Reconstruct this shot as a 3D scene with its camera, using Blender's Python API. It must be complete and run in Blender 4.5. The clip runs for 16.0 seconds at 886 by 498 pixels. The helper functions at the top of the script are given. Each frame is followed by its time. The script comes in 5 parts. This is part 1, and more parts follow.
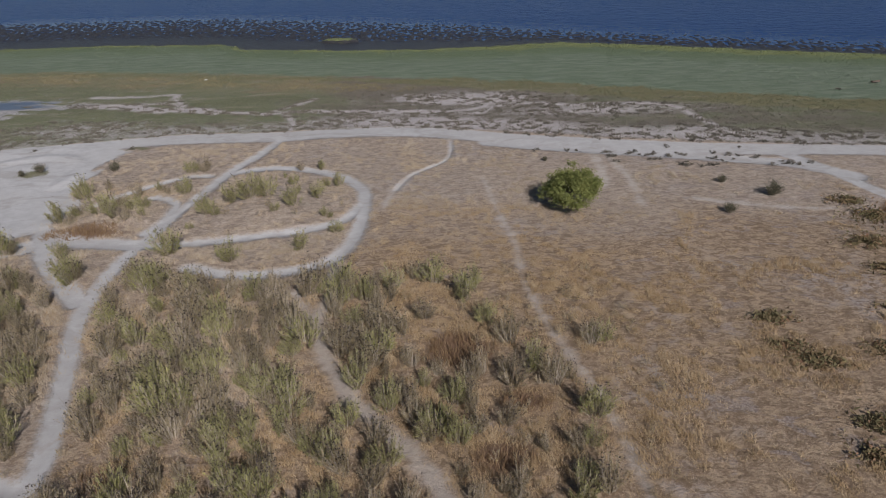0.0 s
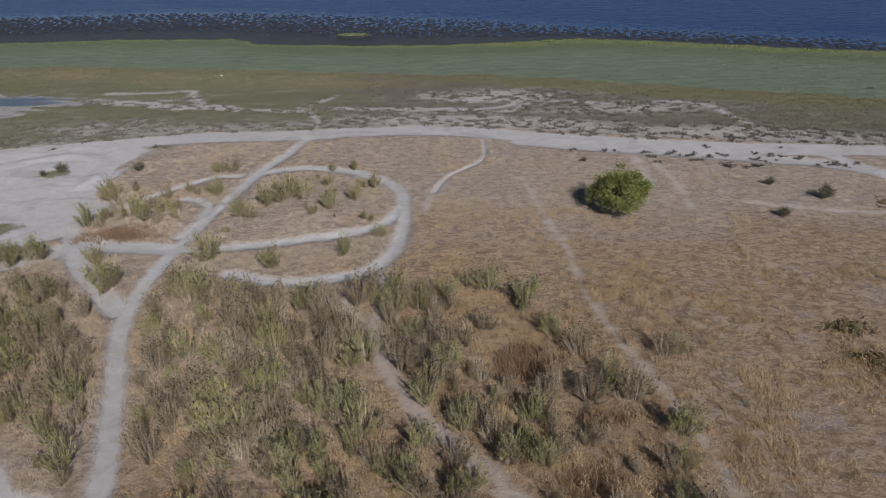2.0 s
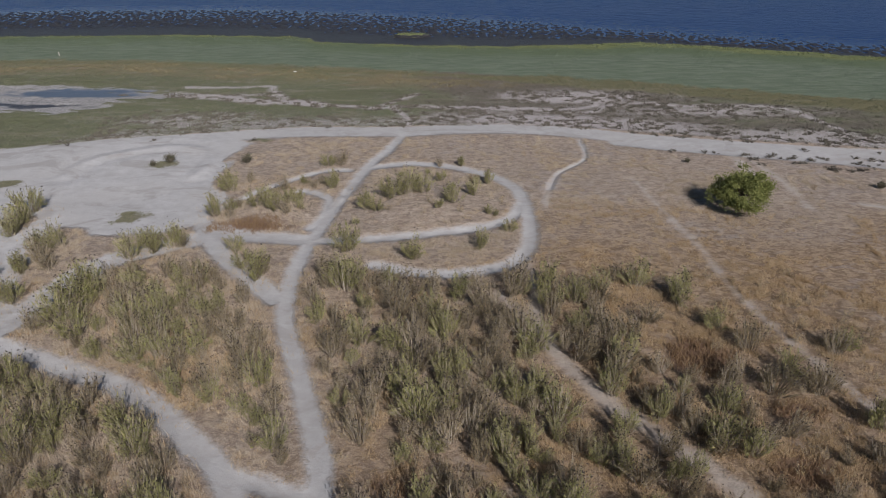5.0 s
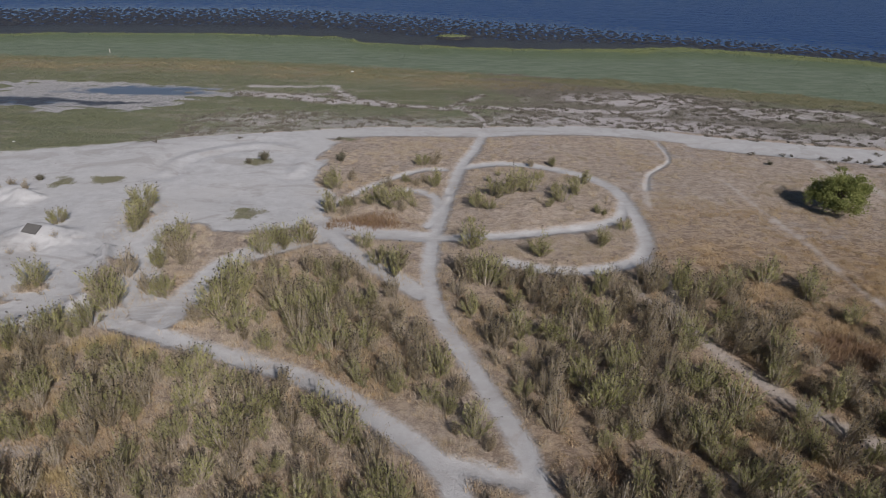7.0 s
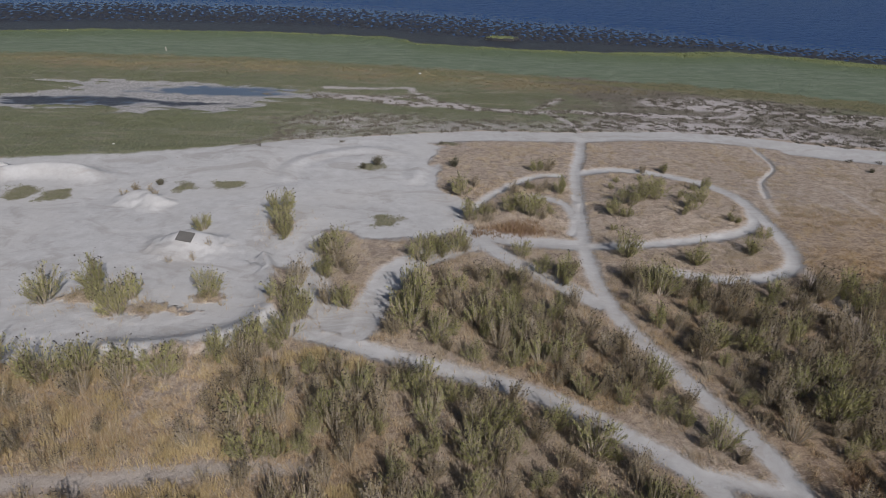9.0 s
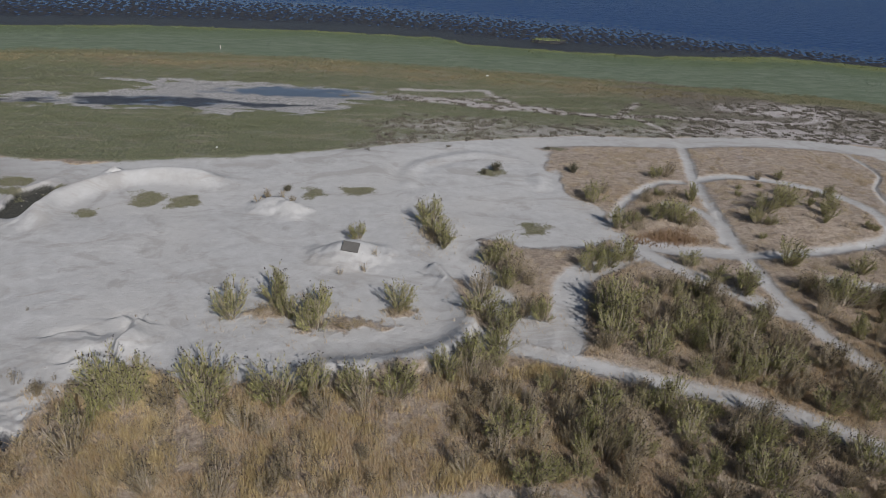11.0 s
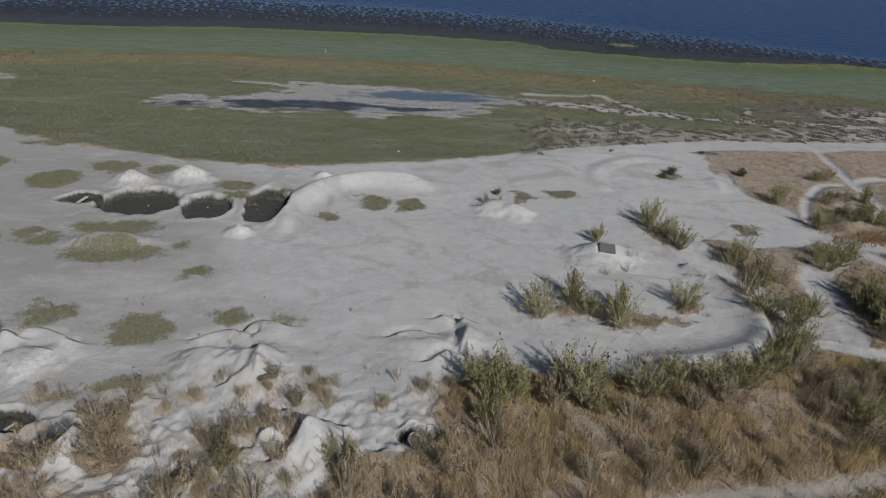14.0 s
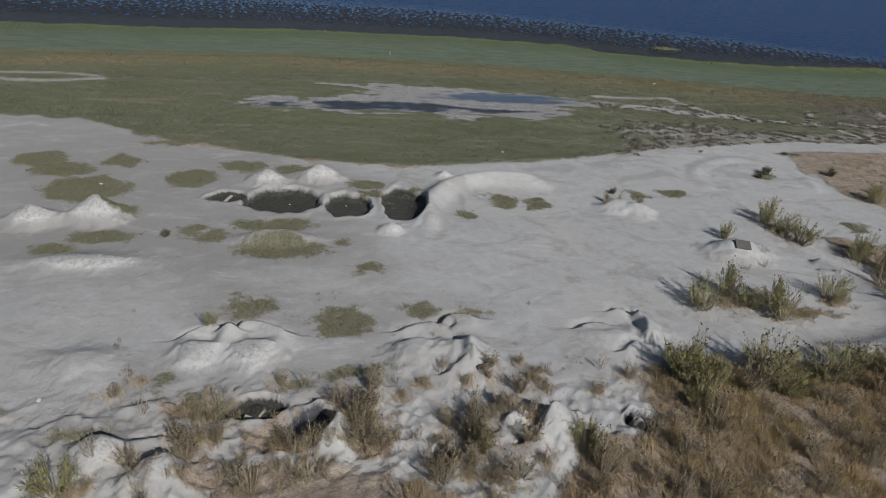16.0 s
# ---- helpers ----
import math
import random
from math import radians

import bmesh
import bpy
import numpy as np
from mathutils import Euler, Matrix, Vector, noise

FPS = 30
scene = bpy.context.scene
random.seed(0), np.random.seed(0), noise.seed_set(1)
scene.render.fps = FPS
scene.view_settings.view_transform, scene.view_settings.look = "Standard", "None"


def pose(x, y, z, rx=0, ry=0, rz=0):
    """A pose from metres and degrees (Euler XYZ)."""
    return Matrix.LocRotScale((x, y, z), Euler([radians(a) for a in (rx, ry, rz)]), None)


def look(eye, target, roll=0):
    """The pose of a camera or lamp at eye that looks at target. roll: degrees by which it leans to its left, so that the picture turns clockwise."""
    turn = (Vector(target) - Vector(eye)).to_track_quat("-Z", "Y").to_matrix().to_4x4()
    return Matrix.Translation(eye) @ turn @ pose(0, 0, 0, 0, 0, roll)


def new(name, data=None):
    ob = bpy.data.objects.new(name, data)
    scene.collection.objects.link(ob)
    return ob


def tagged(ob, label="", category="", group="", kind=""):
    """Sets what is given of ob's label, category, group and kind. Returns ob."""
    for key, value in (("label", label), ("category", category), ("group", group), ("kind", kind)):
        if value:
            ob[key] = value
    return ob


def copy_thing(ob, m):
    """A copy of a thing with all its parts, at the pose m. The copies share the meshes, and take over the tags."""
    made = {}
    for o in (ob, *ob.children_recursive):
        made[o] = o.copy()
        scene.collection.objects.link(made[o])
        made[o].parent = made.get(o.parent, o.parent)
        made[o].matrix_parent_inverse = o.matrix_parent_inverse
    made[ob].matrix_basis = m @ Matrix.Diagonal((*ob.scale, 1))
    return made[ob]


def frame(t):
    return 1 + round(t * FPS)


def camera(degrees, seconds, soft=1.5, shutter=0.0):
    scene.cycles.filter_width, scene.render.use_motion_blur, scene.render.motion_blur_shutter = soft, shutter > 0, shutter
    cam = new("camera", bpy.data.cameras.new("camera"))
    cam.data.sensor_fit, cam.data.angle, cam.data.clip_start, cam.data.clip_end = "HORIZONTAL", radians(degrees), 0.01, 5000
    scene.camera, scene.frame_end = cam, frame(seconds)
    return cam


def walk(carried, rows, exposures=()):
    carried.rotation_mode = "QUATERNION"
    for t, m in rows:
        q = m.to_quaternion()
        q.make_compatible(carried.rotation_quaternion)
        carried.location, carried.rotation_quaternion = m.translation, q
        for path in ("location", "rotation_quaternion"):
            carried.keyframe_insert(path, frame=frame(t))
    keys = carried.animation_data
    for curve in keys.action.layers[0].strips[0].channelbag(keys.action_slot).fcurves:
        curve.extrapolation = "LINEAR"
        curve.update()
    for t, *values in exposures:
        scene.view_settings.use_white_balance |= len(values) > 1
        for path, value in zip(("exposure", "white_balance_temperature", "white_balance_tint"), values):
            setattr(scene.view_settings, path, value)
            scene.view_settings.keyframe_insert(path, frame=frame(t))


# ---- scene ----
# camera: a drone some 18 m up, sliding sideways along the shore
cam = camera(70.00, 16.0, soft=0.7)
# seconds, eye (m), yaw, pitch, roll (degrees)
PATH = [
    (0, 0.000, 0.000, 18.000, 0.011, -28.971, -1.553),
    (0.5, -0.268, 0.391, 17.927, -0.314, -29.077, -1.463),
    (1, -0.993, 0.756, 17.881, -0.562, -29.181, -1.349),
    (1.5, -2.055, 1.136, 17.901, -0.737, -29.334, -1.227),
    (2, -3.220, 1.525, 17.914, -0.672, -29.424, -1.136),
    (2.5, -4.392, 1.819, 17.908, -0.454, -29.463, -1.001),
    (3, -5.564, 1.923, 17.855, -0.277, -29.474, -0.909),
    (3.5, -6.781, 1.785, 17.887, -0.250, -29.506, -0.663),
    (6, -14.542, 0.513, 17.705, -1.031, -28.985, 0.532),
    (6.5, -16.698, 0.315, 17.864, -1.507, -29.060, 0.854),
    (7, -19.008, 0.218, 17.972, -1.944, -29.056, 1.088),
    (7.5, -21.523, 0.265, 18.070, -2.525, -29.124, 1.401),
    (8, -24.152, 0.338, 18.161, -3.091, -29.178, 1.767),
    (8.5, -26.745, 0.504, 18.205, -3.578, -29.189, 2.021),
    (9, -29.379, 0.904, 18.352, -4.145, -29.318, 2.277),
    (11.5, -43.329, 3.007, 17.900, -7.877, -29.229, 3.998),
    (12, -46.040, 3.072, 17.887, -8.402, -29.193, 4.233),
    (12.5, -48.754, 3.097, 17.898, -8.807, -29.157, 4.411),
    (13, -51.440, 3.148, 17.899, -9.201, -29.092, 4.553),
    (13.5, -54.137, 3.222, 17.895, -9.655, -29.118, 4.703),
    (14, -56.808, 3.215, 17.824, -10.093, -29.098, 4.846),
    (14.5, -59.425, 3.142, 17.768, -10.494, -29.048, 4.977),
    (15, -61.867, 3.123, 17.671, -10.817, -28.950, 5.101),
    (15.5, -64.175, 3.164, 17.595, -11.080, -28.906, 5.212),
    (16, -66.331, 3.241, 17.559, -11.410, -28.907, 5.370),
]


def aim(x, y, z, yaw, pitch, roll):
    yaw, pitch = radians(yaw), radians(pitch)
    ahead = Vector((-math.sin(yaw) * math.cos(pitch), math.cos(yaw) * math.cos(pitch), math.sin(pitch)))
    return look((x, y, z), Vector((x, y, z)) + ahead * 10.0, roll)


# seconds, stops, kelvin, tint
TONE = [(0, -0.08, 6250, 15), (3.5, -0.09, 6250, 15), (7, -0.08, 6250, 15), (9, -0.10, 6220, 14), (12.5, -0.20, 6220, 10), (16, -0.29, 6220, 9)]
walk(cam, [(r[0], aim(*r[1:])) for r in PATH], TONE)

# ---- light ----
SUN_AZ, SUN_EL = radians(-66.0), radians(37.0)  # azimuth from +x, elevation
sun_way = Vector((math.cos(SUN_AZ) * math.cos(SUN_EL), math.sin(SUN_AZ) * math.cos(SUN_EL), math.sin(SUN_EL)))
sun = new("sun", bpy.data.lights.new("sun", "SUN"))
sun.data.energy, sun.data.angle, sun.data.color = 4.8, radians(0.55), (1.0, 0.955, 0.9)
sun.matrix_world = look(sun_way * 200, (0, 0, 0))
world = bpy.data.worlds.new("sky")
scene.world = world
world.use_nodes = True
sky = world.node_tree.nodes.new("ShaderNodeTexSky")
sky.sky_type, sky.sun_disc = "NISHITA", False
sky.sun_elevation, sky.sun_rotation = SUN_EL, radians(90) - SUN_AZ
sky.air_density, sky.dust_density, sky.ozone_density = 1.0, 0.2, 2.0
back = world.node_tree.nodes["Background"]
back.inputs["Strength"].default_value = 0.05
world.node_tree.links.new(sky.outputs[0], back.inputs[0])


# ---- node helpers ----
class Nodes:
    """Short hand for building a material's nodes."""

    def __init__(self, name):
        self.mat = bpy.data.materials.new(name)
        self.mat.use_nodes = True
        self.tree = self.mat.node_tree
        self.bsdf = self.tree.nodes["Principled BSDF"]

    def node(self, kind, **props):
        n = self.tree.nodes.new(kind)
        for key, value in props.items():
            setattr(n, key, value)
        return n

    def put(self, socket, value):
        if isinstance(value, bpy.types.NodeSocket):
            self.tree.links.new(value, socket)
        else:
            if isinstance(value, tuple) and len(value) == 3 and socket.type == "RGBA":
                value = (*value, 1.0)
            socket.default_value = value

    def math(self, op, a, b=0.0, c=0.0, clamp=False):
        n = self.node("ShaderNodeMath", operation=op, use_clamp=clamp)
        for s, v in zip(n.inputs, (a, b, c)):
            self.put(s, v)
        return n.outputs[0]

    def attr(self, name):
        return self.node("ShaderNodeAttribute", attribute_name=name).outputs["Fac"]

    def place(self):
        return self.node("ShaderNodeNewGeometry").outputs["Position"]

    def island(self):
        return self.node("ShaderNodeNewGeometry").outputs["Random Per Island"]

    def noise(self, scale, detail=3.0, rough=0.55, stretch=None, distort=0.0):
        n = self.node("ShaderNodeTexNoise")
        v = self.place()
        if stretch:
            m = self.node("ShaderNodeMapping")
            self.put(m.inputs["Vector"], v)
            m.inputs["Scale"].default_value = stretch
            v = m.outputs[0]
        self.put(n.inputs["Vector"], v)
        n.inputs["Scale"].default_value, n.inputs["Detail"].default_value = scale, detail
        n.inputs["Roughness"].default_value, n.inputs["Distortion"].default_value = rough, distort
        return n.outputs["Fac"]

    def step(self, v, low, high):
        n = self.node("ShaderNodeMapRange", interpolation_type="SMOOTHSTEP")
        self.put(n.inputs[0], v)
        n.inputs[1].default_value, n.inputs[2].default_value = low, high
        return n.outputs[0]

    def edge(self, signed, noise, amount, width):
        """1 inside a signed distance whose border is frayed by noise."""
        return self.step(self.math("MULTIPLY_ADD", self.math("SUBTRACT", noise, 0.5), amount, signed), -width, width)

    def mix(self, fac, a, b):
        n = self.node("ShaderNodeMix", data_type="RGBA")
        self.put(n.inputs[0], fac)
        self.put(n.inputs[6], a)
        self.put(n.inputs[7], b)
        return n.outputs[2]

    def mixf(self, fac, a, b):
        n = self.node("ShaderNodeMix", data_type="FLOAT")
        self.put(n.inputs[0], fac)
        self.put(n.inputs[2], a)
        self.put(n.inputs[3], b)
        return n.outputs[0]

    def ramp(self, fac, *stops):
        n = self.node("ShaderNodeValToRGB")
        e = n.color_ramp.elements
        while len(e) < len(stops):
            e.new(0.5)
        for s, (pos, col) in zip(e, stops):
            s.position, s.color = pos, (*col, 1.0)
        self.put(n.inputs[0], fac)
        return n.outputs[0]

    def bump(self, height, strength=0.5, distance=0.05):
        n = self.node("ShaderNodeBump")
        n.inputs["Strength"].default_value, n.inputs["Distance"].default_value = strength, distance
        self.put(n.inputs["Height"], height)
        self.put(self.bsdf.inputs["Normal"], n.outputs[0])

    def done(self, color, rough=0.9, spec=0.2):
        self.put(self.bsdf.inputs["Base Color"], color)
        self.put(self.bsdf.inputs["Roughness"], rough)
        self.put(self.bsdf.inputs["Specular IOR Level"], spec)
        return self.mat


# ---- materials ----
def ground_material():
    k = Nodes("soil_and_marsh")
    fine, mid, broad = k.noise(9.0, 5.0, 0.65), k.noise(1.3, 4.0, 0.6), k.noise(0.16, 3.0, 0.5)
    grain = k.noise(38.0, 3.0, 0.7)
    streak = k.noise(1.0, 4.0, 0.6, (0.35, 1.1, 1.0))
    # dry annual grass and its litter, bare purplish soil between
    gold = k.edge(k.attr("gold"), mid, 0.8, 0.45)
    dry = k.mix(k.step(mid, 0.32, 0.68), k.mix(gold, (0.33, 0.26, 0.198), (0.25, 0.173, 0.11)), k.mix(gold, (0.435, 0.358, 0.283), (0.385, 0.285, 0.187)))
    dry = k.mix(k.step(fine, 0.45, 0.75), dry, k.mix(gold, (0.48, 0.418, 0.352), (0.40, 0.312, 0.222)))
    fibre = k.math("MAXIMUM", k.noise(14.0, 5.0, 0.7, (0.35, 1.6, 1.0), 1.2), k.noise(14.0, 5.0, 0.7, (1.5, 0.4, 1.0), 1.2))
    dry = k.mix(k.step(fibre, 0.58, 0.72), dry, k.mix(gold, (0.53, 0.462, 0.378), (0.48, 0.38, 0.262)))
    dry = k.mix(k.math("MULTIPLY", k.step(fibre, 0.54, 0.44), 0.5), dry, (0.14, 0.098, 0.066))
    dry = k.mix(k.math("MULTIPLY", k.step(broad, 0.5, 0.68), k.step(mid, 0.4, 0.65)), dry, (0.345, 0.30, 0.27))
    nap = k.noise(22.0, 6.0, 0.8, (0.8, 1.3, 1.0), 0.5)
    dry = k.mix(k.math("MULTIPLY", k.step(nap, 0.5, 0.38), 0.6), dry, (0.15, 0.11, 0.08))
    dry = k.mix(k.math("MULTIPLY", k.step(nap, 0.54, 0.66), 0.5), dry, k.mix(gold, (0.56, 0.48, 0.39), (0.55, 0.43, 0.295)))
    tuft = k.noise(2.3, 5.0, 0.7, (0.8, 1.3, 1.0), 0.9)
    # darker gaps between tufts, partly tussock shade put into the colour
    dry = k.mix(k.math("MULTIPLY", k.step(tuft, 0.52, 0.40), 0.75), dry, k.mix(gold, (0.235, 0.182, 0.14), (0.165, 0.112, 0.068)))
    dry = k.mix(k.math("MULTIPLY", k.step(tuft, 0.52, 0.64), 0.5), dry, k.mix(gold, (0.49, 0.41, 0.32), (0.47, 0.35, 0.22)))
    worn = k.noise(0.7, 6.0, 0.7, (0.6, 1.1, 1.0), 0.7)
    dry = k.mix(k.math("MULTIPLY", k.step(worn, 0.53, 0.63), k.mixf(k.attr("mauve"), 0.15, 0.75)), dry, k.mix(k.step(fine, 0.4, 0.6), (0.20, 0.162, 0.145), (0.36, 0.31, 0.282)))
    dry = k.mix(k.edge(k.attr("rust"), mid, 1.2, 0.5), dry, (0.19, 0.12, 0.075))
    dry = k.mix(k.math("MULTIPLY", k.edge(k.attr("faint"), worn, 1.5, 0.3), 0.62), dry, (0.50, 0.45, 0.40))
    # pale trodden silt
    blot = k.noise(0.55, 7.0, 0.72, (0.7, 1.3, 1.0), 0.8)
    silt = k.mix(k.step(mid, 0.3, 0.75), (0.378, 0.37, 0.357), (0.45, 0.442, 0.43))
    silt = k.mix(k.math("MULTIPLY", k.step(broad, 0.45, 0.7), 0.7), silt, (0.415, 0.402, 0.382))
    silt = k.mix(k.math("MULTIPLY", k.step(streak, 0.5, 0.72), 0.22), silt, (0.315, 0.295, 0.27))
    silt = k.mix(k.math("MULTIPLY", k.step(grain, 0.55, 0.8), 0.2), silt, (0.30, 0.28, 0.255))
    tread = k.noise(2.6, 6.0, 0.7, (0.5, 1.2, 1.0), 0.4)
    silt = k.mix(k.math("MULTIPLY", k.step(tread, 0.52, 0.66), k.mixf(k.attr("dull"), 0.2, 0.45)), silt, (0.325, 0.305, 0.28))
    sweep = k.noise(0.2, 5.0, 0.62, (1.0, 1.6, 1.0), 1.8)
    silt = k.mix(k.math("MULTIPLY", k.step(sweep, 0.5, 0.64), 0.65), silt, (0.30, 0.285, 0.265))
    silt = k.mix(k.math("MULTIPLY", k.attr("dull"), k.step(k.math("MULTIPLY_ADD", streak, 0.5, k.math("MULTIPLY", blot, 0.5)), 0.25, 0.6)), silt, (0.315, 0.30, 0.28))
    silt = k.mix(k.math("MULTIPLY", k.step(blot, 0.56, 0.70), 0.5), silt, (0.31, 0.28, 0.25))
    silt = k.mix(k.math("MULTIPLY", k.step(blot, 0.44, 0.30), 0.5), silt, (0.48, 0.47, 0.453))
    crumb = k.noise(5.0, 8.0, 0.8)
    silt = k.mix(k.math("MULTIPLY", k.step(crumb, 0.52, 0.75), k.mixf(k.attr("dull"), 0.2, 0.5)), silt, (0.33, 0.31, 0.285))
    silt = k.mix(k.math("MULTIPLY", k.step(crumb, 0.5, 0.28), 0.25), silt, (0.50, 0.49, 0.473))
    silt = k.mix(k.math("MULTIPLY", k.step(k.noise(60.0, 2.0, 0.6), 0.66, 0.74), 0.5), silt, (0.22, 0.20, 0.18))
    # paler tone on the near side and crest of some mounds
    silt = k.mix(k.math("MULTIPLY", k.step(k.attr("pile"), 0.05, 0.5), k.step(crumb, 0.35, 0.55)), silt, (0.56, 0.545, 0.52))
    bare = k.edge(k.attr("bare"), k.math("MULTIPLY_ADD", fine, 0.5, k.math("MULTIPLY", mid, 0.5)), 0.95, 0.24)
    land = k.mix(bare, dry, silt)
    rough_mid = k.noise(2.2, 6.0, 0.75)
    land = k.mix(k.edge(k.attr("mat"), rough_mid, 1.5, 0.2), land, k.mix(k.step(fine, 0.35, 0.65), (0.135, 0.13, 0.085), (0.225, 0.205, 0.145)))
    # salt marsh: pickleweed over pale mud
    weed = k.mix(k.step(fine, 0.35, 0.65), (0.108, 0.12, 0.07), (0.175, 0.178, 0.11))
    weed = k.mix(k.math("MULTIPLY", k.step(streak, 0.45, 0.7), 0.7), weed, (0.175, 0.165, 0.11))
    drift = k.noise(0.4, 6.0, 0.7, (0.22, 1.0, 1.0), 0.8)
    weed = k.mix(k.math("MULTIPLY", k.step(drift, 0.52, 0.62), 0.6), weed, (0.105, 0.11, 0.055))
    weed = k.mix(k.math("MULTIPLY", k.step(drift, 0.46, 0.36), 0.55), weed, (0.27, 0.24, 0.18))
    weed = k.mix(k.math("MULTIPLY", k.edge(k.attr("tawny"), mid, 5.0, 2.0), 0.8), weed, (0.205, 0.178, 0.105))
    russet = k.noise(0.5, 5.0, 0.7, (0.3, 1.0, 1.0), 1.0)
    weed = k.mix(k.math("MULTIPLY", k.edge(k.attr("tawny"), russet, 7.0, 1.0), k.step(russet, 0.48, 0.6)), weed, k.mix(k.step(fine, 0.4, 0.6), (0.15, 0.112, 0.065), (0.28, 0.23, 0.145)))
    weed = k.mix(k.math("MULTIPLY", k.step(k.noise(0.11, 4.0, 0.6, (0.5, 1.0, 1.0)), 0.48, 0.66), 0.6), weed, (0.145, 0.158, 0.082))
    weed = k.mix(k.math("MULTIPLY", k.edge(k.attr("mauve"), mid, 0.8, 0.4), 0.85), weed, k.mix(k.step(fine, 0.35, 0.65), (0.105, 0.09, 0.07), (0.175, 0.148, 0.118)))
    weed = k.mix(k.math("MULTIPLY", k.edge(k.attr("verge"), mid, 1.5, 0.6), 0.9), weed, k.mix(k.step(fine, 0.35, 0.65), (0.11, 0.108, 0.052), (0.20, 0.172, 0.085)))
    crust = k.mix(k.step(fine, 0.4, 0.7), (0.36, 0.325, 0.305), (0.50, 0.47, 0.45))
    marsh = k.mix(k.edge(k.attr("crust"), fine, 2.4, 0.5), weed, crust)
    land = k.mix(k.edge(k.attr("marsh"), k.math("MULTIPLY_ADD", fine, 0.5, k.math("MULTIPLY", mid, 0.5)), 2.2, 0.3), land, marsh)
    # salt pan with shallow dark wet hollows
    pan = k.mix(k.step(crumb, 0.4, 0.6), (0.22, 0.212, 0.20), (0.42, 0.405, 0.388))
    land = k.mix(k.edge(k.attr("pan"), k.math("MULTIPLY_ADD", fine, 0.6, k.math("MULTIPLY", mid, 0.4)), 2.2, 0.25), land, pan)
    wet = k.edge(k.attr("wet"), k.math("MULTIPLY_ADD", fine, 0.5, k.math("MULTIPLY", mid, 0.5)), 2.0, 0.3)
    land = k.mix(k.step(k.attr("shallow"), -0.2, 0.9), land, (0.10, 0.135, 0.185))
    land = k.mix(wet, land, k.mix(mid, (0.028, 0.033, 0.05), (0.085, 0.085, 0.085)))
    # dug pits with a dark floor of damp silt
    pit = k.edge(k.attr("pit"), fine, 0.25, 0.1)
    land = k.mix(pit, land, k.mix(k.step(crumb, 0.35, 0.65), (0.036, 0.036, 0.031), (0.068, 0.066, 0.056)))
    # cordgrass
    cord = k.mix(k.step(streak, 0.3, 0.7), (0.118, 0.15, 0.10), (0.168, 0.198, 0.14))
    cord = k.mix(k.step(k.math("MULTIPLY_ADD", broad, 4.0, k.attr("fringe")), -5.5, 1.0), cord, (0.108, 0.138, 0.074))
    cord = k.mix(k.edge(k.attr("fringe"), mid, 3.0, 1.2), cord, (0.158, 0.178, 0.075))
    sway = k.noise(1.6, 5.0, 0.7, (0.12, 1.0, 1.0), 0.5)
    cord = k.mix(k.math("MULTIPLY", k.step(sway, 0.5, 0.62), 0.5), cord, (0.095, 0.125, 0.075))
    land = k.mix(k.edge(k.attr("cord"), mid, 3.0, 0.5), land, cord)
    # tidal mud
    mud = k.mix(k.step(mid, 0.3, 0.7), (0.030, 0.030, 0.032), (0.048, 0.047, 0.048))
    tidal = k.edge(k.attr("mud"), mid, 2.0, 0.3)
    land = k.mix(tidal, land, mud)
    rough = k.mixf(wet, k.mixf(tidal, 0.93, 0.42), 0.35)
    relief = k.math("MULTIPLY_ADD", crumb, 0.9, k.math("MULTIPLY_ADD", grain, 0.35, k.math("MULTIPLY_ADD", fine, 0.8, mid)))
    k.bump(k.math("MULTIPLY", relief, k.mixf(bare, 1.0, k.math("MAXIMUM", k.math("MULTIPLY", k.attr("pile"), 1.6), k.mixf(k.attr("dull"), 0.28, 0.5)))), 0.9, 0.12)
    return k.done(land, rough, 0.25)


def water_material():
    k = Nodes("bay_water")
    calm = k.attr("calm")
    wave = k.math("MULTIPLY", k.noise(1.1, 4.0, 0.6, (0.45, 1.0, 1.0)), k.mixf(calm, 1.0, 0.25))
    broad = k.noise(0.05, 3.0, 0.5, (0.3, 1.0, 1.0))
    k.bump(wave, 0.9, 0.25)
    k.bsdf.inputs["IOR"].default_value = 1.33
    return k.done(k.mix(broad, (0.003, 0.024, 0.100), (0.007, 0.036, 0.125)), k.mixf(calm, 0.28, 0.12), k.mixf(calm, 0.22, 0.42))


def leafy(name, *cols, rough=0.75, thin=0.0):
    """Leaf or stalk stuff: each island takes its own tone; thin leaves let some light through."""
    k = Nodes(name)
    n = len(cols)
    c = k.ramp(k.island(), *[(i / max(1, n - 1), col) for i, col in enumerate(cols)])
    patch = k.noise(0.9, 4.0, 0.7)
    c = k.mix(k.math("MULTIPLY", k.step(patch, 0.4, 0.62), 0.5), c, cols[0])
    c = k.mix(k.math("MULTIPLY", k.step(patch, 0.42, 0.28), 0.5), c, cols[-1])
    k.done(c, rough, 0.2)
    if thin:
        t, m = k.node("ShaderNodeBsdfTranslucent"), k.node("ShaderNodeMixShader")
        k.put(t.inputs["Color"], c)
        m.inputs[0].default_value = thin
        k.tree.links.new(k.bsdf.outputs[0], m.inputs[1])
        k.tree.links.new(t.outputs[0], m.inputs[2])
        k.tree.links.new(m.outputs[0], k.tree.nodes["Material Output"].inputs["Surface"])
    return k.mat


